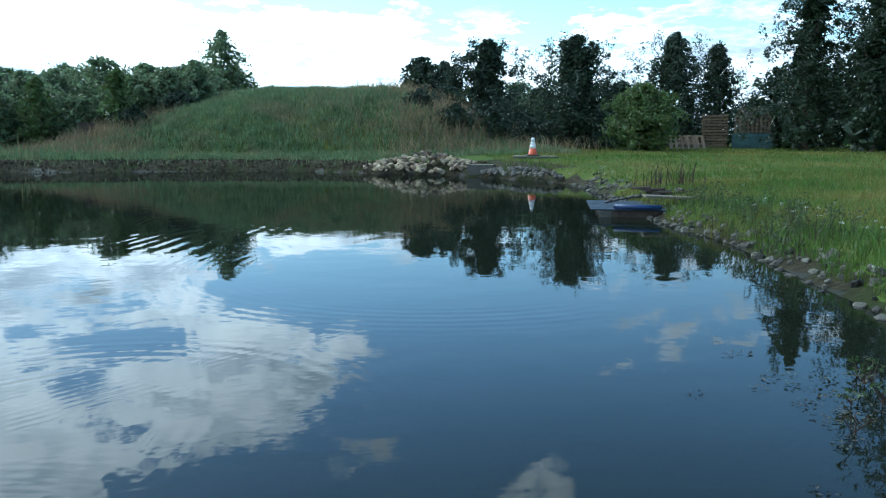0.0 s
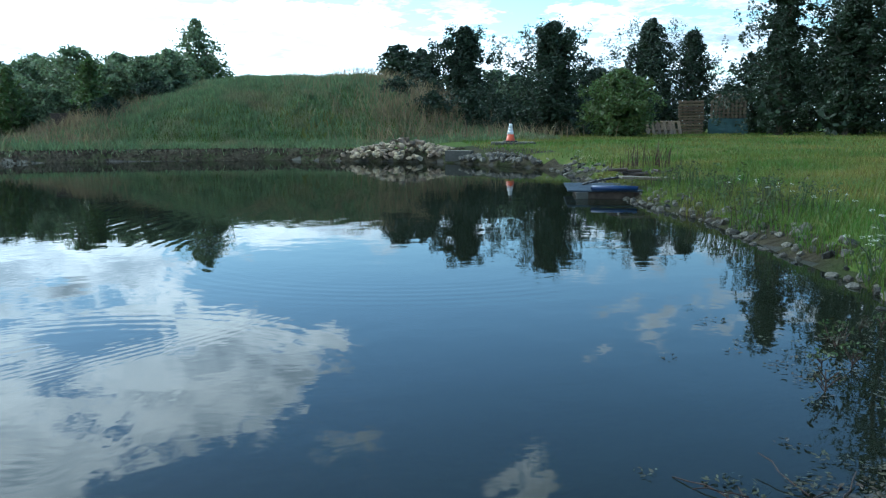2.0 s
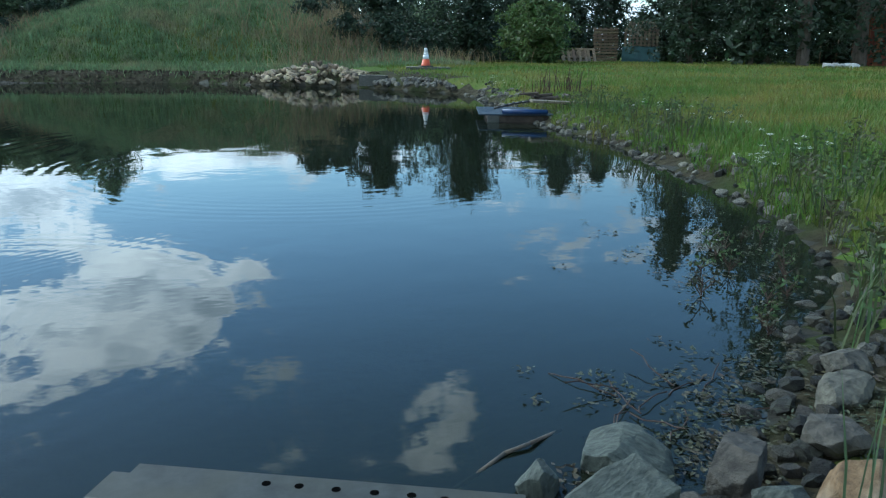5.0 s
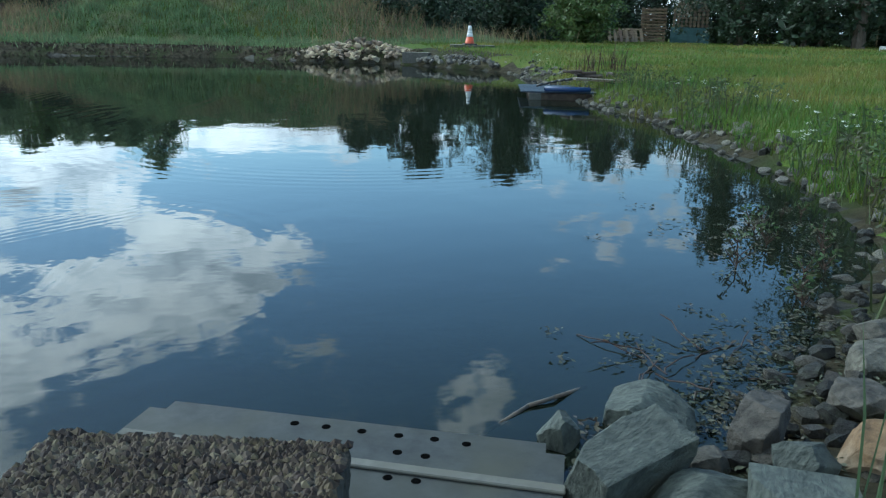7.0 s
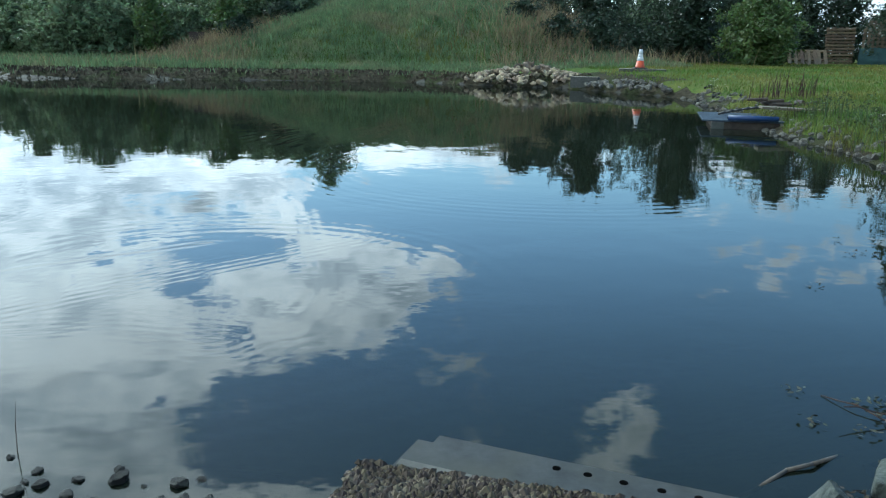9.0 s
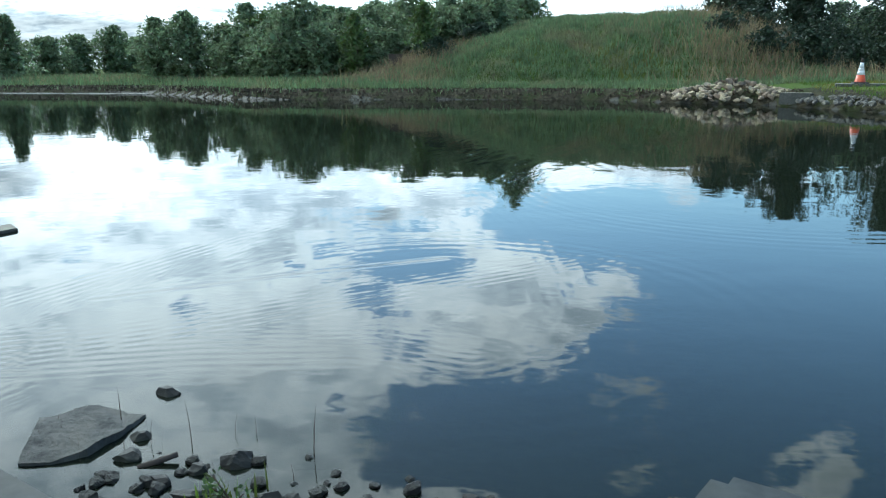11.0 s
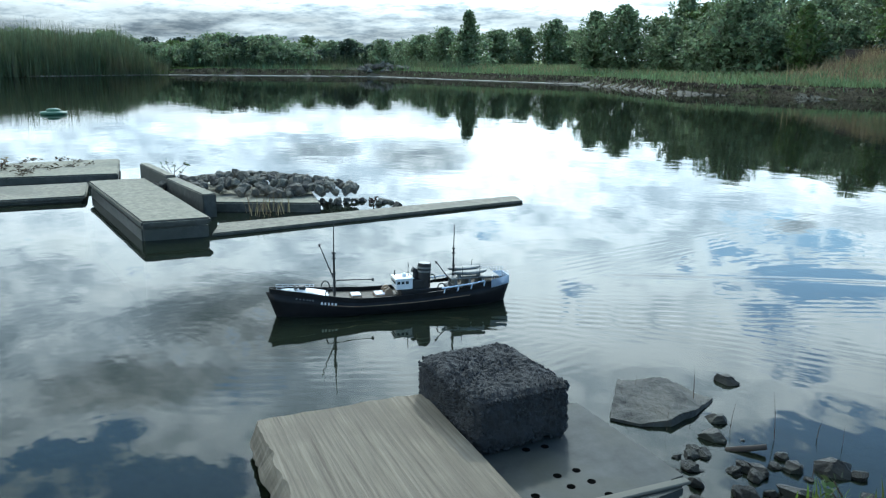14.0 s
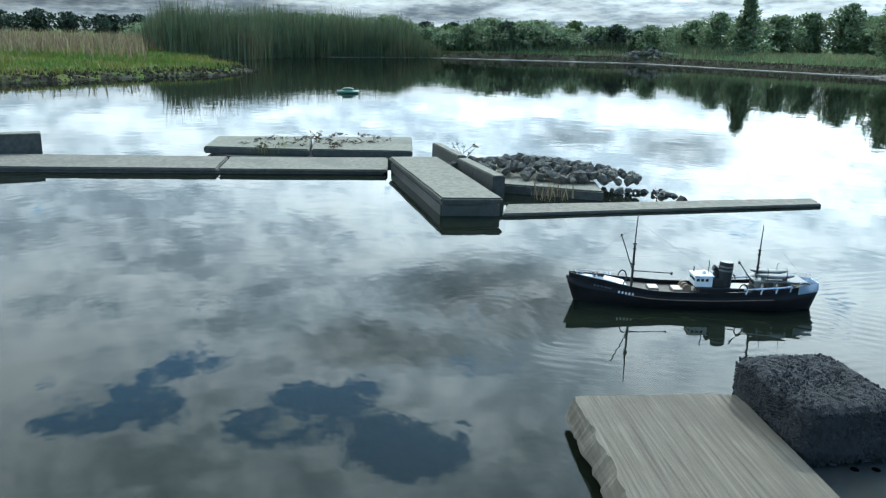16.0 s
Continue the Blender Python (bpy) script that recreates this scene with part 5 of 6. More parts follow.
def build_boat():
    L = 1.12
    ang = math.degrees(math.atan2(STERN.y - BOW.y, STERN.x - BOW.x))
    boat = empty("model_boat", pose(BOW.x, BOW.y, 0, 0, 0, ang))
    n = 44

    def loft(z_of, inset=0.0, lo=0.0, hi=1.0, cap=False):
        bm = bmesh.new()
        rings = []
        for i in range(n + 1):
            s = lo + (hi - lo) * i / n
            b, top = hull_section(s)
            b = max(b - inset, 0.001)
            zs = z_of(top)
            ring = []
            for z, k in zs:
                rake = -0.05 * max(0, z / 0.12) * max(0, 1 - s / 0.12) + 0.03 * max(0, z / 0.1) * max(0, (s - 0.93) / 0.07)
                ring.append((s * L + rake, b * k, z))
            rings.append([bm.verts.new(p) for p in ring] + [bm.verts.new((p[0], -p[1], p[2])) for p in reversed(ring)])
        for a, c in zip(rings, rings[1:]):
            m = len(a)
            for j in range(m if cap else m - 1):
                bm.faces.new((a[j], a[(j + 1) % m], c[(j + 1) % m], c[j]))
        for ends in (rings[0], rings[-1]):
            bm.faces.new(ends)
        bmesh.ops.recalc_face_normals(bm, faces=bm.faces)
        return bm

    part("hull", loft(lambda t: ((t, 1.0), (t * 0.6, 0.99), (0.012, 0.95), (-0.02, 0.80), (-0.05, 0.30)), cap=True), M_HULL, boat, "black painted hull", True)
    part("deck", loft(lambda t: ((t + 0.0015, 1.0), (t - 0.006, 1.0)), 0.006, 0.02, 0.98, True), M_DECK, boat, "brown planked deck")
    for side in (1, -1):                                    # bulwark strake and pale rubbing line
        bm = bmesh.new()
        prev = None
        for i in range(n + 1):
            s = 0.01 + 0.97 * i / n
            b, top = hull_section(s)
            rake = -0.05 * max(0, top / 0.12) * max(0, 1 - s / 0.12)
            p = (s * L + rake, side * b)
            ring = [bm.verts.new((p[0], p[1], top - 0.002)), bm.verts.new((p[0], p[1] - side * 0.004, top - 0.002)),
                    bm.verts.new((p[0], p[1] - side * 0.004, top + 0.022)), bm.verts.new((p[0], p[1], top + 0.022))]
            if prev:
                for j in range(4):
                    bm.faces.new((prev[j], prev[(j + 1) % 4], ring[(j + 1) % 4], ring[j]))
            prev = ring
        bmesh.ops.recalc_face_normals(bm, faces=bm.faces)
        part("bulwark", bm, M_HULL, boat)
        bm = bmesh.new()
        for i in range(n):
            s0, s1 = 0.20 + 0.62 * i / n, 0.20 + 0.62 * (i + 1) / n
            (b0, t0), (b1, t1) = hull_section(s0), hull_section(s1)
            add_rod(bm, (s0 * L, side * (b0 + 0.0005), t0 * 0.72), (s1 * L, side * (b1 + 0.0005), t1 * 0.72), 0.0016, seg=5)
        part("rubbing_strake", bm, M_BUFF, boat, "thin buff line along the hull")
        bm = bmesh.new()                                    # pale blue stern shell plating
        prev = None
        for i in range(16):
            s = 0.925 + 0.07 * i / 15
            b, top = hull_section(s)
            x = s * L + 0.028 * max(0, (s - 0.93) / 0.07)
            ring = [bm.verts.new((x, side * (b + 0.002), top - 0.012)), bm.verts.new((x, side * (b + 0.003), top + 0.030))]
            if prev:
                bm.faces.new((prev[0], ring[0], ring[1], prev[1]))
            prev = ring
        bmesh.ops.solidify(bm, geom=list(bm.faces), thickness=0.003)
        part("stern_plating", bm, M_PALEBLUE, boat, "pale blue stern plating")
        for k in range(4):                                  # open frames of the shelter deck
            s = 0.70 + 0.062 * k
            b, top = hull_section(s)
            bm = bmesh.new()
            add_rod(bm, (s * L, side * b, top + 0.008), (s * L + 0.006, side * b, top + 0.034), 0.0035, seg=6)
            part("deck_frame", bm, M_PALEBLUE, boat)
        bm = bmesh.new()
        for i in range(12):
            s0, s1 = 0.69 + 0.0165 * i, 0.69 + 0.0165 * (i + 1)
            (b0, t0), (b1, t1) = hull_section(s0), hull_section(s1)
            add_rod(bm, (s0 * L, side * b0, t0 + 0.034), (s1 * L, side * b1, t1 + 0.034), 0.004, seg=6)
        part("shelter_rail", bm, M_PALEBLUE, boat)
    bm = bmesh.new()                                        # transom plating closes the stern
    b, top = hull_section(0.995)
    add_box(bm, 0.004, b * 2 + 0.006, 0.042, pose(L * 0.995 + 0.027, 0, top - 0.012))
    part("transom", bm, M_PALEBLUE, boat)
    # fore deck turtleback
    bm = bmesh.new()
    prev = None
    for i in range(14):
        s = 0.045 + 0.165 * i / 13
        b, top = hull_section(s)
        b = max(b - 0.006, 0.002)
        rake = -0.05 * (top / 0.12) * max(0, 1 - s / 0.12)
        hgt = 0.016 + 0.010 * math.sin(i / 13 * math.pi)
        ring = [bm.verts.new((s * L + rake, b * math.cos(a), top + 0.002 + hgt * math.sin(a))) for a in [math.pi * k / 8 for k in range(9)]]
        if prev:
            for j in range(8):
                bm.faces.new((prev[j], prev[j + 1], ring[j + 1], ring[j]))
        else:
            bm.faces.new(ring)
        prev = ring
    bm.faces.new(prev[::-1])
    bmesh.ops.recalc_face_normals(bm, faces=bm.faces)
    part("turtleback", bm, M_WHITE, boat, "white curved fore deck", True)
    bm = bmesh.new()
    for y in (-0.012, 0.012):
        add_rod(bm, (0.085, y, 0.118), (0.085, y, 0.140), 0.010, 0.007, 10)
    add_box(bm, 0.03, 0.035, 0.018, pose(0.115, 0, 0.122), 0.003)
    part("windlass", bm, M_BLACK, boat)
    # hatches
    for s, w, l in ((0.33, 0.062, 0.05), (0.44, 0.070, 0.065)):
        top = hull_section(s)[1]
        bm = bmesh.new()
        add_box(bm, l, w, 0.012, pose(s * L, 0, top), 0.002)
        part("hatch", bm, M_BUFF, boat)
        bm = bmesh.new()
        add_box(bm, l * 0.9, w * 0.9, 0.004, pose(s * L, 0, top + 0.012), 0.001)
        part("hatch_cover", bm, M_WHITE, boat, "white hatch cover")
    bm = bmesh.new()                                        # winch before the bridge
    add_rod(bm, (0.525, -0.035, 0.082), (0.525, 0.035, 0.082), 0.014, seg=14)
    for y in (-0.036, 0, 0.036):
        add_rod(bm, (0.525, y - 0.003, 0.082), (0.525, y + 0.003, 0.082), 0.021, seg=16)
    part("winch", bm, M_BUFF, boat, "buff trawl winch", False)
    # casing and wheelhouse
    bm = bmesh.new()
    add_box(bm, 0.30, 0.095, 0.030, pose(0.735, 0, 0.064), 0.003)
    part("deck_casing", bm, M_BLACK, boat)
    wh = part("wheelhouse", _box(0.085, 0.085, 0.052, 0.004), M_WHITE, boat, "white wheelhouse")
    wh.matrix_basis = pose(0.600, 0, 0.094)
    for k in range(5):
        bm = bmesh.new()
        add_box(bm, 0.0025, 0.0115, 0.013, pose(-0.0432, -0.031 + 0.0155 * k, 0.029))
        part("window", bm, M_GLASS, wh)
    for side in (1, -1):
        for k in range(3):
            bm = bmesh.new()
            add_box(bm, 0.014, 0.0025, 0.013, pose(-0.028 + 0.021 * k, side * 0.0432, 0.029))
            part("window", bm, M_GLASS, wh)
    bm = bmesh.new()
    add_box(bm, 0.095, 0.095, 0.005, pose(0, 0, 0.052), 0.002)
    part("roof", bm, M_WHITE, wh)
    bm = bmesh.new()
    add_rod(bm, (0.01, 0, 0.057), (0.01, 0, 0.072), 0.012, 0.008, 12)
    part("searchlight", bm, M_WHITE, wh)
    bm = bmesh.new()
    add_rod(bm, (0.03, 0, 0.055), (0.03, 0, 0.125), 0.0022, 0.0016, 6)
    add_rod(bm, (0.03, -0.012, 0.112), (0.03, 0.012, 0.112), 0.0012, seg=5)
    part("aerial", bm, M_BLACK, wh)
    bm = bmesh.new()
    add_rod(bm, (-0.03, 0.03, 0.055), (-0.03, 0.03, 0.082), 0.003, seg=8)
    part("stovepipe", bm, M_BLACK, wh)
    bm = bmesh.new()
    add_box(bm, 0.055, 0.07, 0.040, pose(0.672, 0, 0.094), 0.003)
    part("rear_house", bm, M_BLACK, boat)
    # funnel
    fn = part("funnel", _tube(((0.0, 0.030), (0.052, 0.028), (0.115, 0.026), (0.118, 0.024)), 1.25), M_BLACK, boat, "black funnel")
    fn.matrix_basis = pose(0.705, 0, 0.094, 0, 4, 0)
    for z in (0.074, 0.092):
        band = part("funnel_band", _tube(((z, 0.0288), (z + 0.008, 0.0284)), 1.25), M_BOATGREY, fn, "pale grey funnel band")
    bm = bmesh.new()
    add_rod(bm, (-0.045, 0, 0.0), (-0.045, 0, 0.075), 0.010, 0.010, 10)
    add_rod(bm, (-0.040, 0, 0.075), (-0.060, 0, 0.085), 0.011, 0.014, 10)
    part("cowl_vent", bm, M_BLACK, fn)
    # masts and derricks
    def mast(x, z0, top, r, label):
        bm = bmesh.new()
        add_rod(bm, (x, 0, z0), (x, 0, z0 + (top - z0) * 0.6), r, r * 0.75, 8)
        add_rod(bm, (x, 0, z0 + (top - z0) * 0.6), (x + 0.002, 0, top), r * 0.55, r * 0.3, 8)
        for f in (0.35, 0.55, 0.62):
            add_rod(bm, (x, 0, z0 + (top - z0) * f - 0.004), (x, 0, z0 + (top - z0) * f + 0.004), r * 1.5, seg=8)
        return part("mast", bm, M_BLACK, boat, label)
    mast(0.268, 0.06, 0.430, 0.0066, "tall thin dark fore mast")
    mast(0.862, 0.08, 0.395, 0.0060, "tall thin dark mizzen mast")
    for a, c, r in (((0.268, 0, 0.155), (0.205, 0.02, 0.325), 0.003), ((0.268, 0, 0.155), (0.452, -0.01, 0.150), 0.0032), ((0.852, 0, 0.105), (0.780, 0.02, 0.205), 0.003)):
        bm = bmesh.new()
        add_rod(bm, a, c, r, r * 0.8, 7)
        add_rod(bm, Vector(c) - Vector((0, 0, 0.008)), Vector(c) + Vector((0, 0, 0.006)), r * 1.7, seg=7)
        part("derrick", bm, M_BLACK, boat, "thin dark cargo derrick")
    for a, c in (((0.268, 0, 0.40), (0.0, 0, 0.125)), ((0.268, 0, 0.40), (0.640, 0, 0.155)), ((0.862, 0, 0.38), (1.10, 0, 0.13)), ((0.205, 0.02, 0.325), (0.268, 0, 0.36))):
        bm = bmesh.new()
        add_rod(bm, a, c, 0.0004, seg=4)
        part("stay", bm, M_BLACK, boat)
    # gallows: arched frames on the side deck
    for x, side in ((0.235, 1), (0.235, -1), (0.775, 1), (0.775, -1)):
        bm = bmesh.new()
        b, top = hull_section(x / L)
        pts = [Vector((x + 0.020 * math.cos(a), side * (b - 0.014), top + 0.026 + 0.030 * math.sin(a))) for a in [math.pi * k / 8 for k in range(9)]]
        pts = [Vector((x + 0.020, side * (b - 0.014), top))] + pts + [Vector((x - 0.020, side * (b - 0.014), top))]
        for p, q in zip(pts, pts[1:]):
            add_rod(bm, p, q, 0.003, seg=6)
        part("gallows", bm, M_BLACK, boat, "arched trawl gallows frame")
    # lifeboats on the shelter deck
    bm = bmesh.new()
    add_box(bm, 0.25, 0.14, 0.005, pose(0.955, 0, 0.134), 0.002)
    for x in (0.86, 0.93, 1.0):
        add_box(bm, 0.012, 0.11, 0.05, pose(x, 0, 0.086))
    for y in (-0.04, 0.04):
        for x in (0.88, 0.98):
            add_box(bm, 0.012, 0.03, 0.014, pose(x, y, 0.137))
    part("shelter_deck", bm, M_BOATGREY, boat)
    for y in (-0.040, 0.040):
        lb = part("lifeboat", _lifeboat(0.185, 0.026, 0.030), M_BOATGREY, boat, "grey covered lifeboat", True)
        lb.matrix_basis = pose(0.935, y, 0.146)
        bm = bmesh.new()
        for x in (-0.045, 0.045):
            pts = [(x, 0.02 * (1 if y > 0 else -1), 0.0), (x, 0.022 * (1 if y > 0 else -1), 0.045), (x, 0.0, 0.055)]
            for p, q in zip(pts, pts[1:]):
                add_rod(bm, p, q, 0.0014, seg=5)
        part("davit", bm, M_BLACK, lb)
    # stern and bow rails
    for lo, hi, lift in ((0.93, 0.995, 0.030), (0.03, 0.16, 0.012)):
        for side in (1, -1):
            bm = bmesh.new()
            pts = []
            for i in range(8):
                s = lo + (hi - lo) * i / 7
                b, top = hull_section(s)
                rake = -0.05 * (top / 0.12) * max(0, 1 - s / 0.12) + 0.028 * max(0, (s - 0.93) / 0.07)
                pts.append(Vector((s * L + rake, side * (b - 0.003), top + lift)))
            for p in pts:
                add_rod(bm, p, p + Vector((0, 0, 0.022)), 0.0010, seg=4)
            for p, q in zip(pts, pts[1:]):
                for z in (0.012, 0.022):
                    add_rod(bm, p + Vector((0, 0, z)), q + Vector((0, 0, z)), 0.0009, seg=4)
            part("railing", bm, M_WHITE, boat, "fine white railing")
    # unreadable registration marks on both bows
    for side in (1, -1):
        bm = bmesh.new()
        for k in range(5):
            s = 0.175 + 0.014 * k
            b, top = hull_section(s)
            add_box(bm, 0.008, 0.0015, 0.012, pose(s * L, side * (b + 0.0008), top * 0.72, 0, 0, side * 8))
        part("painted_mark", bm, M_WHITE, boat, "small white painted marks")
        bm = bmesh.new()
        for k in range(6):
            s = 0.085 + 0.011 * k
            b, top = hull_section(s)
            rake = -0.05 * (top / 0.12) * max(0, 1 - s / 0.12)
            add_box(bm, 0.006, 0.0015, 0.006, pose(s * L + rake, side * (b + 0.0012), top * 0.86, 0, 0, side * 18))
        part("painted_mark", bm, M_BOATGREY, boat)
    return tagged(boat, "black model trawler with white bridge floating on pond", "model boat")


def _box(sx, sy, sz, bev):
    bm = bmesh.new()
    add_box(bm, sx, sy, sz, None, bev)
    return bm


def _tube(rings, stretch=1.0, seg=20):
    """A lathe shape from (z, radius) rings, closed at both ends."""
    bm = bmesh.new()
    rs = [[bm.verts.new((r * stretch * math.cos(6.28318 * k / seg), r * math.sin(6.28318 * k / seg), z)) for k in range(seg)] for z, r in rings]
    for a, c in zip(rs, rs[1:]):
        for j in range(seg):
            bm.faces.new((a[j], a[(j + 1) % seg], c[(j + 1) % seg], c[j]))
    bm.faces.new(rs[0][::-1])
    bm.faces.new(rs[-1])
    return bm


def _lifeboat(l, b, h):
    bm = bmesh.new()
    bmesh.ops.create_uvsphere(bm, u_segments=16, v_segments=10, radius=1.0)
    for v in bm.verts:
        x = v.co.x
        v.co = Vector((x * l / 2, v.co.y * b * (1 - 0.25 * x * x), h * (0.45 + (v.co.z * 0.5 if v.co.z < 0 else v.co.z * 0.28) + 0.15 * x * x)))
    return bm


build_boat()


# ---- far things ----
def traffic_cone(x, y):
    z = gz(x, y) + 0.06
    t = empty("traffic_cone", pose(x, y, z))
    bm = bmesh.new()
    add_box(bm, 0.44, 0.44, 0.05, None, 0.02, 2)
    part("base", bm, M_BLACK, t, "black rubber base")
    part("lower_cone", _tube(((0.05, 0.17), (0.07, 0.155), (0.27, 0.115))), M_ORANGE, t, "", True)
    part("lower_sleeve", _tube(((0.27, 0.117), (0.40, 0.091))), M_WHITE, t, "white reflective sleeve", True)
    part("middle_band", _tube(((0.40, 0.089), (0.48, 0.073))), M_WHITE, t, "", True)
    part("upper_sleeve", _tube(((0.48, 0.075), (0.64, 0.050))), M_WHITE, t, "white reflective sleeve", True)
    part("tip", _tube(((0.64, 0.048), (0.75, 0.030), (0.77, 0.020))), M_POST, t, "", True)
    tagged(t, "orange and white traffic cone on a concrete slab", "traffic cone")


slab("concrete_slab", [(6.1, 26.9), (7.6, 26.6), (7.8, 27.8), (6.3, 28.0)], 0.25, gz(6.87, 27.35) + 0.065, M_CONC, "flat concrete slab beneath a traffic cone", 31)
traffic_cone(6.87, 27.35)
slab("concrete_block", [(4.35, 25.95), (5.15, 25.5), (5.4, 25.9), (4.6, 26.4)], -0.1, 0.40, M_CONC, "grey concrete block at the pond's edge", 32, category="block")


def jetty():
    """A low raft of grey-blue boards with a blue roll, a black hose and a plank on it."""
    t = empty("floating_jetty", pose(5.70, 13.9, 0.0, 0, 0, -14))
    bm = bmesh.new()
    add_box(bm, 1.15, 1.70, 0.13, pose(0, 0, -0.02), 0.01)
    part("float", bm, M_POST, t, "dark float under the boards")
    bm = bmesh.new()
    add_box(bm, 0.20, 0.04, 0.12, pose(-0.50, -0.90, -0.01), 0.005)
    part("end_box", bm, M_CONC_D, t, "pale grey end panel")
    for k in range(7):
        bm = bmesh.new()
        add_box(bm, 1.45, 0.19, 0.028, pose(-0.02, -0.78 + 0.26 * k, 0.115), 0.005)
        part("deck_board", bm, M_BLUESHEET, t)
    tagged(t, "low floating jetty of faded blue-grey boards", "jetty")
    r = empty("blue_roll", pose(5.50, 12.98, 0.187, 0, 0, -16))
    bm = bmesh.new()
    add_rod(bm, (-0.38, 0, 0), (0.38, 0, 0), 0.042, seg=16)
    part("roll", bm, M_BLUE, r, "", True)
    bm = bmesh.new()
    add_rod(bm, (-0.39, 0, 0), (0.39, 0, 0), 0.02, seg=10)
    part("core", bm, M_HOLE, r)
    tagged(r, "rolled blue plastic sheet lying on jetty", "plastic roll")
    bm = bmesh.new()
    pts = [Vector((5.3 + 1.5 * u, 14.1 - 1.1 * u, 0.17 + 0.16 * math.sin(u * math.pi))) for u in [k / 14 for k in range(15)]]
    for p, q in zip(pts, pts[1:]):
        add_rod(bm, p, q, 0.022, seg=7)
    tagged(mesh_object("black_hose", bm, M_BLACK, True), "black plastic hose arching over the jetty", "hose")
    bm = bmesh.new()
    add_box(bm, 1.2, 0.3, 0.04, pose(6.35, 13.3, 0.30, 0, 2, -10), 0.005)
    tagged(mesh_object("timber_plank", bm, M_WOOD), "pale timber plank from bank to jetty", "plank")
    rnd = random.Random(8)
    hp = empty("debris_heap", pose(6.45, 14.3, 0.3))
    for _ in range(16):
        bm = bmesh.new()
        a = rnd.uniform(0, 6.28)
        p = Vector((rnd.uniform(-0.35, 0.35), rnd.uniform(-0.2, 0.2), rnd.uniform(0.0, 0.13)))
        add_rod(bm, p, p + Vector((math.cos(a) * 0.4, math.sin(a) * 0.3, rnd.uniform(-0.03, 0.06))), 0.03, 0.02, 6)
        part("branch", bm, M_POST, hp)
    tagged(hp, "heap of dark branches beside the jetty", "branches")


jetty()


def pallet_mesh_parts(t, z, w, d, rnd):
    for k in range(3):
        piece("bearer", PALLET_BEAM, t, pose(0, -d / 2 + d * k / 2, z + 0.045))
    for k in range(5):
        piece("deck_board", PALLET_BOARD, t, pose(-w / 2 + 0.06 + (w - 0.12) * k / 4 + rnd.uniform(-0.01, 0.01), 0, z + 0.125))


def shared_box(name, sx, sy, sz, mat):
    bm = bmesh.new()
    add_box(bm, sx, sy, sz, pose(0, 0, -sz / 2), 0.004)
    me = bpy.data.meshes.new(name)
    bm.to_mesh(me)
    bm.free()
    me.materials.append(mat)
    return me


PALLET_BEAM = shared_box("bearer", 1.2, 0.10, 0.09, M_WOOD)
PALLET_BOARD = shared_box("deck_board", 0.14, 1.0, 0.024, M_WOOD)


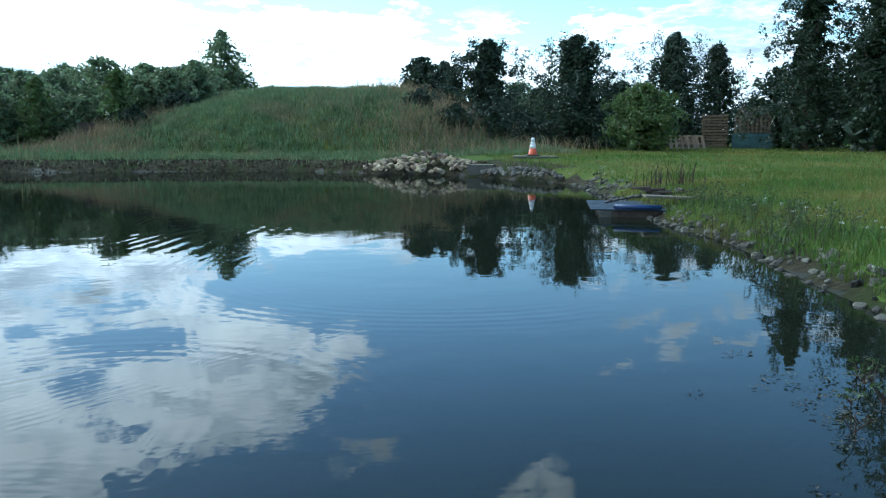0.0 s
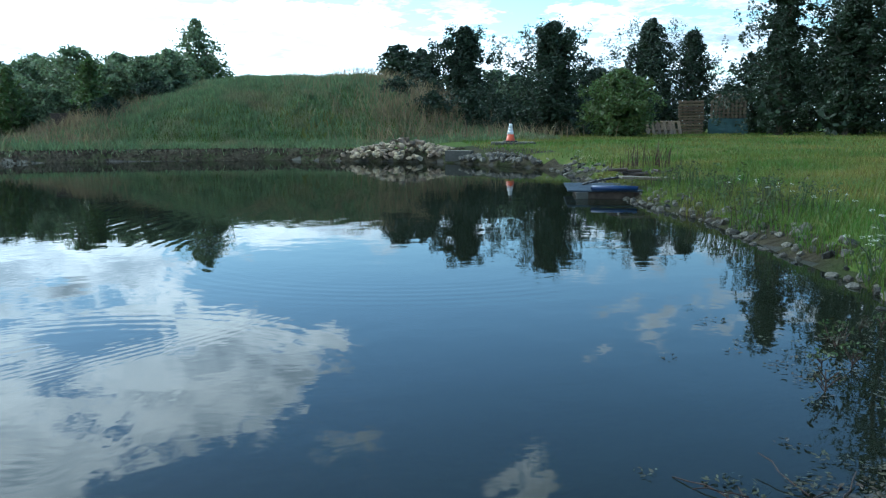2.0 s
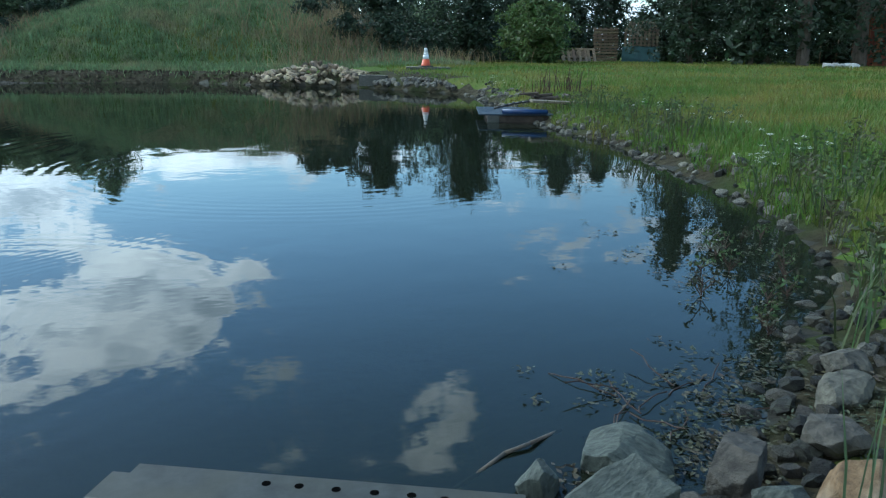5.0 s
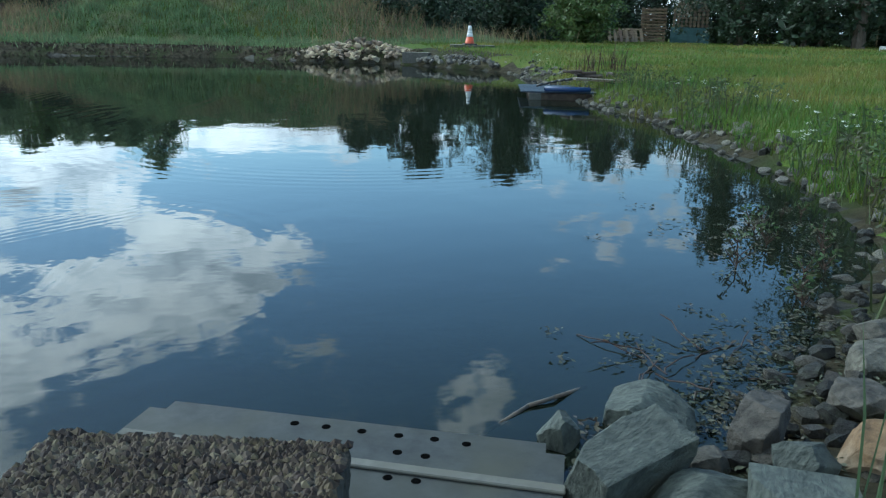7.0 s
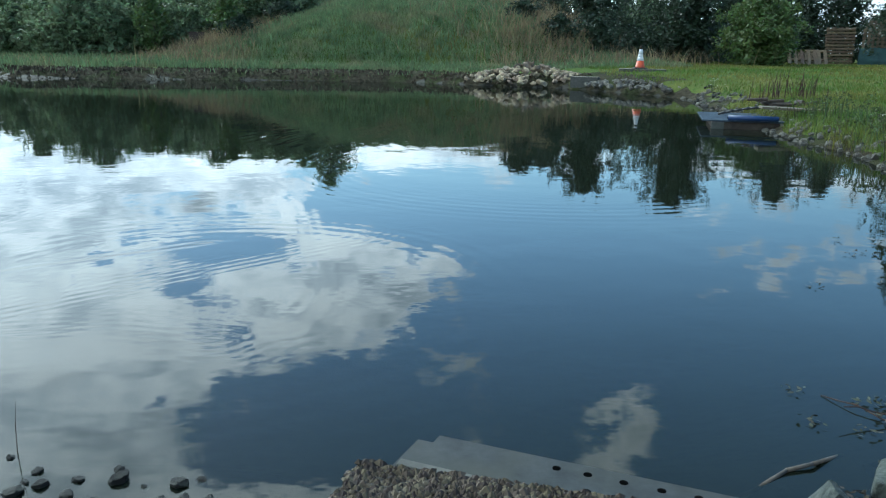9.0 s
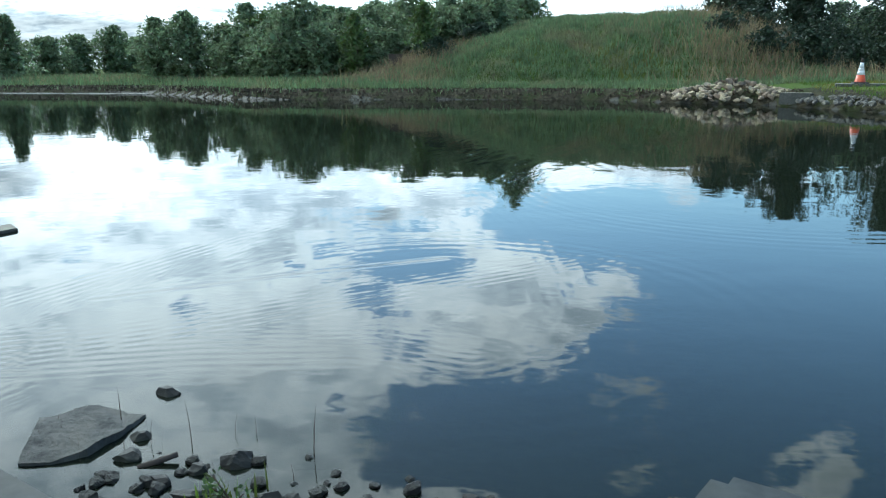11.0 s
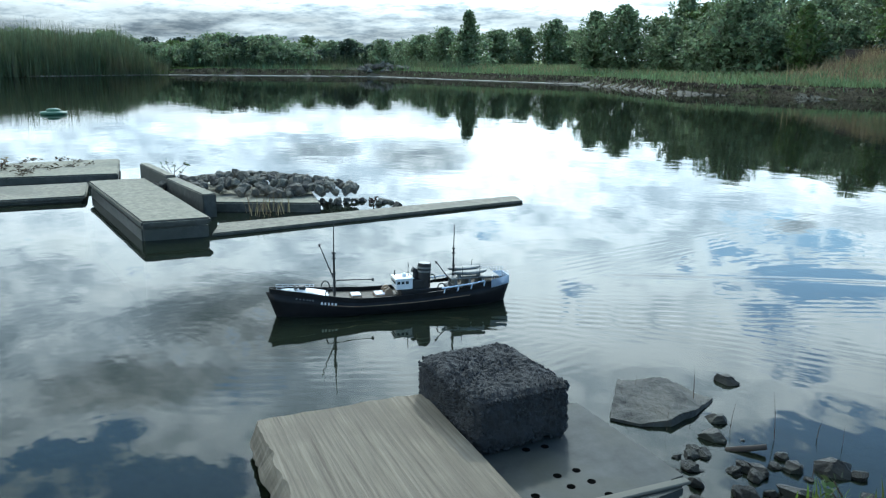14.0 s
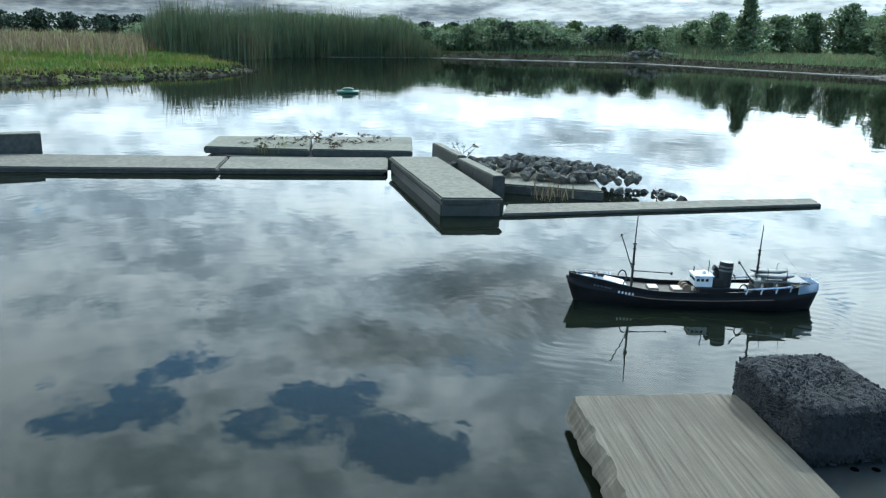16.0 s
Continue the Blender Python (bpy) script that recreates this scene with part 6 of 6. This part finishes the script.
def pallets():
    rnd = random.Random(3)
    x, y = at(25.9, 40)
    z = gz(x, y)
    for i in range(12):
        t = empty("pallet", pose(x + rnd.uniform(-0.04, 0.04), y + rnd.uniform(-0.04, 0.04), z + 0.142 * i, 0, 0, -24 + rnd.uniform(-3, 3)))
        pallet_mesh_parts(t, 0, 1.2, 1.0, rnd)
        tagged(t, "weathered wooden pallet in a tall stack", "pallet", "stack of pallets")
    x, y = at(28.3, 40)
    z = gz(x, y)
    st = empty("log_stack", pose(x, y, z, 0, 0, -26))
    bm = bmesh.new()
    add_rod(bm, (0, -0.5, 0), (0, 0.5, 0), 0.085, seg=12)
    me = bpy.data.meshes.new("log")
    bm.to_mesh(me)
    bm.free()
    me.materials.append(M_WOOD)
    for r in range(7):
        for c in range(9 - (r > 4) * (r - 4)):
            piece("log", me, st, pose(-0.78 + 0.19 * c + 0.095 * (r > 4) * (r - 4), rnd.uniform(-0.04, 0.04), 0.88 + 0.175 * r))
    bm = bmesh.new()
    add_box(bm, 1.85, 0.95, 0.80, None, 0.04, 2)
    bmesh.ops.subdivide_edges(bm, edges=list(bm.edges), cuts=4, use_grid_fill=True)
    roughen(bm, 0.03, 4, 6)
    part("sheet", bm, M_TARP, st, "blue-green plastic sheet round the base")
    tagged(st, "stack of round timber over a blue-green sheet", "log stack")
    for az, dist in ((23.9, 37), (24.5, 37.5)):
        x, y = at(az, dist)
        t = empty("pallet", pose(x, y, gz(x, y) + 0.22, 48, 0, -10))
        pallet_mesh_parts(t, 0, 1.2, 1.0, rnd)
        tagged(t, "weathered wooden pallet leaning on the ground", "pallet")
    x, y = at(-17.0, 35.6)
    bx = empty("timber_box", pose(x, y, gz(x, y) - 0.03, 0, 0, 12))
    bm = bmesh.new()
    add_box(bm, 0.60, 0.55, 0.78, None, 0.01)
    part("body", bm, M_POST, bx)
    for k in range(4):
        bm = bmesh.new()
        add_box(bm, 0.145, 0.02, 0.72, pose(-0.225 + 0.15 * k, -0.285, 0.03), 0.004)
        part("board", bm, M_POST, bx)
    bm = bmesh.new()
    add_box(bm, 0.68, 0.63, 0.04, pose(0, 0, 0.78), 0.01)
    part("lid", bm, M_POST, bx)
    tagged(bx, "dark weathered timber box on the far bank", "box")
    for k in range(7):
        x, y = at(38.6 + 0.9 * k, 37.5)
        bm = bmesh.new()
        add_rod(bm, (0, 0, -0.1), (0, 0, 1.15), 0.028, 0.025, 8)
        ob = mesh_object("fence_post", bm, M_WOOD, True)
        ob.matrix_basis = pose(x, y, gz(x, y), rnd.uniform(-2, 2), rnd.uniform(-2, 2), 0)
        tagged(ob, "pale upright fence post under the trees", "fence post", "fence under the trees")
    b = empty("float_marker", pose(-16.5, 5.8, 0.0))
    part("disc", _tube(((-0.03, 0.20), (0.02, 0.25), (0.05, 0.24), (0.06, 0.18))), M_GREENB, b, "", True)
    part("dome", _tube(((0.06, 0.13), (0.10, 0.12), (0.115, 0.08))), M_GREENB, b, "", True)
    tagged(b, "round green plastic float on the pond", "float")


pallets()


# ---- small growth and litter ----
def sprig(x, y, z, h, seed, mat, label):
    """A small bare-stemmed plant with a few leaves."""
    rs = np.random.RandomState(seed)
    t = empty("small_plant", pose(x, y, z))
    bm = bmesh.new()
    tips = []
    for k in range(6):
        a = rs.uniform(0, 6.28)
        p = Vector((0, 0, h * 0.25 * rs.uniform(0.2, 1.8)))
        q = p + Vector((math.cos(a) * h * 0.35, math.sin(a) * h * 0.35, h * rs.uniform(0.25, 0.55)))
        add_rod(bm, (0, 0, 0), p + Vector((0, 0, 0.001)), 0.004, 0.003, 5)
        add_rod(bm, p, q, 0.003, 0.002, 5)
        tips.append(q[:])
    part("stem", bm, M_STEM, t)
    V, F = leaf_cloud(rs, np.array(tips), np.full(len(tips), 0.03), 7, 0.014)
    lf = new("foliage", from_arrays("foliage", V, F, mat))
    lf.parent = t
    tagged(t, label, "plant")


def weeds():
    rs = np.random.RandomState(50)
    n = 700
    cx, cy = rs.uniform(3.0, 7.4, n), rs.uniform(2.6, 13.0, n)
    ds = shore_distance(cx, cy)
    keep = (ds > 0.05) & (ds < 0.95) & (wave_noise(cx, cy, 72, 1.3) > -0.12) & ((cy > 4.6) | (ds < 0.5))
    cx, cy = cx[keep], cy[keep]
    z = ground_z(cx, cy)
    blades("bank_weeds", np.repeat(cx, 5) + rs.normal(0, 0.05, len(cx) * 5), np.repeat(cy, 5) + rs.normal(0, 0.05, len(cx) * 5), np.repeat(z, 5), np.full(len(cx) * 5, 0.36), 0.012, 0.28, 51, M_BANKWEED,
           "dark rank weeds along the stony bank", "weeds")
    C = np.stack([cx, cy, z + rs.uniform(0.18, 0.36, len(cx))], -1)
    V, F = leaf_cloud(rs, C, np.full(len(C), 0.10), 20, 0.022)
    tagged(new("weed_leaves", from_arrays("weed_leaves", V, F, M_BANKWEED)), "leafy dark weeds along the stony bank", "weeds", kind="stuff")
    # white umbels on thin stems
    for (x, y), h, m in (((5.08, 5.98), 0.36, M_FLOWER), ((4.98, 5.75), 0.36, M_FLOWER), ((5.30, 5.86), 0.33, M_FLOWER), ((5.50, 6.25), 0.3, M_FLOWER), ((6.1, 9.0), 0.3, M_FLOWER), ((6.3, 10.1), 0.3, M_FLOWER),
                         ((7.2, 20.5), 0.35, M_FLOWER), ((6.9, 19.0), 0.3, M_FLOWER), ((5.9, 7.8), 0.3, M_FLOWER)):
        t = empty("flowering_plant", pose(x, y, gz(x, y)))
        bm = bmesh.new()
        tips = []
        for _ in range(5):
            p = Vector((rs.normal(0, 0.12), rs.normal(0, 0.12), h * rs.uniform(0.75, 1.1)))
            add_rod(bm, (p.x * 0.2, p.y * 0.2, -0.02), p, 0.003, 0.002, 5)
            tips.append(p[:])
        part("stem", bm, M_REED, t)
        for tip in tips:
            V, F = leaf_cloud(rs, np.array([tip]), np.array([0.032]), 16, 0.010)
            V[:, 2] = tip[2] + (V[:, 2] - tip[2]) * 0.35
            fl = new("flower_head", from_arrays("flower_head", V, F, m))
            fl.parent = t
        tagged(t, "white flowering umbel plant in the bank grass", "wild flower")
    # tall seed stalks in the lawn and by the camera
    x, y = rs.normal(7.4, 0.35, 60), rs.normal(16.2, 0.35, 60)
    blades("seed_stalks", x, y, ground_z(x, y), np.full(60, 0.55), 0.02, 0.2, 52, M_STEM, "brown dry dock stalks in the lawn", "weeds")
    x, y = rs.normal(2.24, 0.05, 9), rs.normal(1.50, 0.05, 9)
    blades("tall_stalks", x, y, ground_z(x, y), np.full(9, 0.72), 0.007, 0.05, 53, M_REED, "tall green grass stalks among the rocks", "grass")
    # weed mats in the shallows by the rocks
    n = 46
    C = np.stack([rs.normal(2.50, 0.26, n), rs.normal(2.70, 0.20, n), np.full(n, 0.006)], -1)
    C = np.vstack([C, np.stack([rs.normal(3.55, 0.28, 60), rs.normal(3.9, 0.55, 60), np.full(60, 0.01)], -1)])
    C = C[shore_distance(C[:, 0], C[:, 1]) < 0.05]
    V, F = leaf_cloud(rs, C, np.full(len(C), 0.06), 10, 0.014)
    V[:, 2] = 0.004 + np.abs(V[:, 2]) * 0.35
    tagged(new("water_weed", from_arrays("water_weed", V, F, M_WEED)), "mats of floating water weed by the stones", "water weed", kind="stuff")
    n = 420
    C = np.stack([rs.uniform(1.75, 3.3, n), rs.uniform(1.75, 3.0, n), np.zeros(n)], -1)
    ds = shore_distance(C[:, 0], C[:, 1])
    C = C[(ds > -0.22) & (ds < 0.40)]
    C[:, 2] = np.maximum(ground_z(C[:, 0], C[:, 1]), 0.0) + 0.012
    V, F = leaf_cloud(rs, C, np.full(len(C), 0.045), 16, 0.013)
    V[:, 2] = np.repeat(np.repeat(C[:, 2], 16), 4) + (V[:, 2] - np.repeat(np.repeat(C[:, 2], 16), 4)) * 0.4
    tagged(new("wet_litter", from_arrays("wet_litter", V, F, M_WEED)), "dark wet leaf and twig litter between rocks", "leaf litter", kind="stuff")
    for k in range(14):
        u = k / 13
        sprig(3.12 + 0.95 * u + rs.normal(0, 0.12), 3.25 + 1.35 * u + rs.normal(0, 0.12), -0.01, rs.uniform(0.08, 0.17), 20 + k, M_BANKWEED if k % 3 else M_WEED, "small leafy plant standing in shallow water")
    rnd = random.Random(12)
    br = empty("sunken_branch", pose(2.42, 2.60, 0.0))
    for _ in range(12):
        bm = bmesh.new()
        p = Vector((rnd.uniform(-0.2, 0.25), rnd.uniform(-0.15, 0.15), rnd.uniform(0, 0.02)))
        prev = p
        d = Vector((rnd.uniform(-1, 1), rnd.uniform(-0.6, 0.6), rnd.uniform(0, 0.08))).normalized()
        for _ in range(4):
            q = prev + d * 0.06 + Vector((rnd.uniform(-0.02, 0.02), rnd.uniform(-0.02, 0.02), rnd.uniform(-0.012, 0.012)))
            q.z = max(q.z, -0.02)
            add_rod(bm, prev, q, 0.0028, 0.002, 5)
            prev = q
        part("twig", bm, M_STEM, br)
    tagged(br, "reddish brown branch lying in the shallows", "branch")
    bm = bmesh.new()
    pts = [Vector((1.50, 2.20, -0.015)), Vector((1.64, 2.29, -0.006)), Vector((1.75, 2.37, 0.006)), Vector((1.84, 2.40, 0.012)), Vector((1.98, 2.50, -0.01))]
    for p, q in zip(pts, pts[1:]):
        add_rod(bm, p, q, 0.007, 0.006, 7)
    tagged(mesh_object("driftwood", bm, M_BARK, True), "thin pale driftwood stick beside the rocks", "stick")
    bm = bmesh.new()
    add_rod(bm, (-1.06, 2.17, -0.004), (-0.96, 2.235, 0.022), 0.011, 0.009, 7)
    tagged(mesh_object("stick", bm, M_POST, True), "short dark stick in the muddy shallows", "stick")
    # leaf litter and tufts on the pavers
    C = np.stack([rs.uniform(-8.75, -7.65, 46), rs.uniform(1.5, 3.1, 46), np.full(46, 0.112)], -1)
    ok = np.abs((C[:, 1] - 1.2) * 0.92 + (C[:, 0] + 8.7) * -0.42 - 0.75) < 1.0
    V, F = leaf_cloud(rs, C[ok], np.full(ok.sum(), 0.07), 14, 0.022)
    V[:, 2] = 0.10 + np.abs(V[:, 2] - 0.10) * 0.5
    tagged(new("leaf_litter", from_arrays("leaf_litter", V, F, M_DEBRIS)), "dry brown leaf litter on the paving slabs", "leaf litter", kind="stuff")
    x, y = rs.uniform(-5.3, -5.0, 50), rs.uniform(3.05, 3.35, 50)
    blades("grass_tuft", x, y, np.full(50, 0.03), np.full(50, 0.14), 0.006, 0.3, 54, M_DRYGRASS, "dry grass tuft growing at the slab edge", "grass")
    x, y = rs.normal(-8.0, 0.10, 40), rs.normal(1.75, 0.12, 40)
    blades("grass_tuft", x, y, np.full(40, 0.06), np.full(40, 0.12), 0.006, 0.3, 55, M_BLADE, "green grass tuft between paving slabs", "grass")
    x, y = rs.normal(-0.70, 0.05, 40), rs.normal(2.03, 0.04, 40)
    blades("grass_tuft", x, y, np.full(40, 0.0), np.full(40, 0.08), 0.008, 0.3, 56, M_BLADE, "small green plant in the muddy shallows", "plant")
    x, y = rs.uniform(-1.5, -0.5, 14), rs.uniform(2.15, 2.5, 14)
    blades("rush_stems", x, y, np.full(14, -0.02), np.full(14, 0.16), 0.003, 0.08, 57, M_STEM, "thin dead rush stems in the shallows", "rushes")


weeds()


def shed():
    """The red-brown shed among the trees at the lawn's far corner."""
    x, y = at(43.6, 38)
    t = empty("garden_shed", pose(x, y, gz(x, y), 0, 0, -30))
    for k in range(14):
        bm = bmesh.new()
        add_box(bm, 0.205, 0.04, 2.3, pose(-1.4 + 0.215 * k, -1.2, 0), 0.008)
        part("board", bm, M_REDWOOD, t)
    bm = bmesh.new()
    add_box(bm, 3.0, 2.3, 2.25, pose(0, 0, 0), 0.01)
    part("body", bm, M_REDWOOD, t)
    for s in (-1, 1):
        bm = bmesh.new()
        add_box(bm, 3.3, 1.5, 0.06, pose(0, s * 0.66, 2.42, s * -22, 0, 0), 0.01)
        part("roof_panel", bm, M_POST, t)
    tagged(t, "red-brown boarded garden shed under the trees", "shed")
    rnd = random.Random(31)
    for k in range(5):
        x, y = at(40.2 + 0.35 * k, 33 + rnd.uniform(-0.5, 0.5))
        me = rock_mesh("sack", 500 + k, (0.5, 0.35, 0.28), M_SACK, 0.2, 2)
        ob = new("sack", me)
        ob.matrix_basis = pose(x, y, gz(x, y) + 0.08, 0, 0, rnd.uniform(0, 180))
        tagged(ob, "white filled sack lying on the grass", "sack", "sacks under the trees")


M_PALE_EDGE = material("pale_waterline", (0.20, 0.19, 0.16), (0.36, 0.345, 0.30), 6, 0.9, 0.4, (0.12, 0.11, 0.085), 0.8, (0.5, 0.62))


def pale_edge():
    """A thin pale line along the far waterline, and the low heap of stones on its point."""
    pts = [Vector((*p, 0)) for p in SHORE[22:28]]
    bm = bmesh.new()
    rows = []
    for a, b in zip(pts, pts[1:]):
        side = Vector((b.y - a.y, a.x - b.x, 0)).normalized()
        for k in range(24):
            p = a.lerp(b, k / 24)
            w = 0.10 + 0.10 * noise.noise(p * 0.8)
            rows.append([bm.verts.new(p + side * o + Vector((0, 0, z))) for o, z in ((-0.25 - w, -0.05), (-0.25 - w, 0.022), (0.0, 0.035), (0.0, -0.05))])
    for a, b in zip(rows, rows[1:]):
        for j in range(3):
            bm.faces.new((a[j], a[j + 1], b[j + 1], b[j]))
    bmesh.ops.recalc_face_normals(bm, faces=bm.faces)
    tagged(mesh_object("waterline_strip", bm, M_PALE_EDGE), "thin pale strip along the far waterline", "bank", kind="structure")
    stone_heap("stone_heap", "low heap of brown-grey rubble on the far bank", GREYS, heap_spots(120, -38.6, 34.4, 0.6, 2.6, 1.0, 0.30, 0.45, 0.25, 0.55, 14), 14, (-38.6, 34.4, 0.2))


pale_edge()
M_REDWOOD = material("red_brown_boards", (0.16, 0.05, 0.025), (0.28, 0.095, 0.05), 6, 0.8, 0.3, stretch=(6, 6, 0.6), vary=0.15)
M_SACK = material("white_sack", (0.45, 0.45, 0.43), (0.62, 0.62, 0.60), 12, 0.7, 0.3)
shed()


sprig(-6.62, 3.22, 0.05, 0.30, 1, M_BANKWEED, "small bare-stemmed plant beside the kerb")
sprig(-8.20, 2.30, 0.095, 0.16, 2, M_DRYGRASS, "pale dry sprig on the paving slab")
sprig(-0.66, 2.02, -0.01, 0.12, 3, M_BANKWEED, "small leafy plant in the muddy shallows")
sprig(-4.86, 4.02, 0.0, 0.10, 4, M_STEM, "dark dry sprig beside the beam")
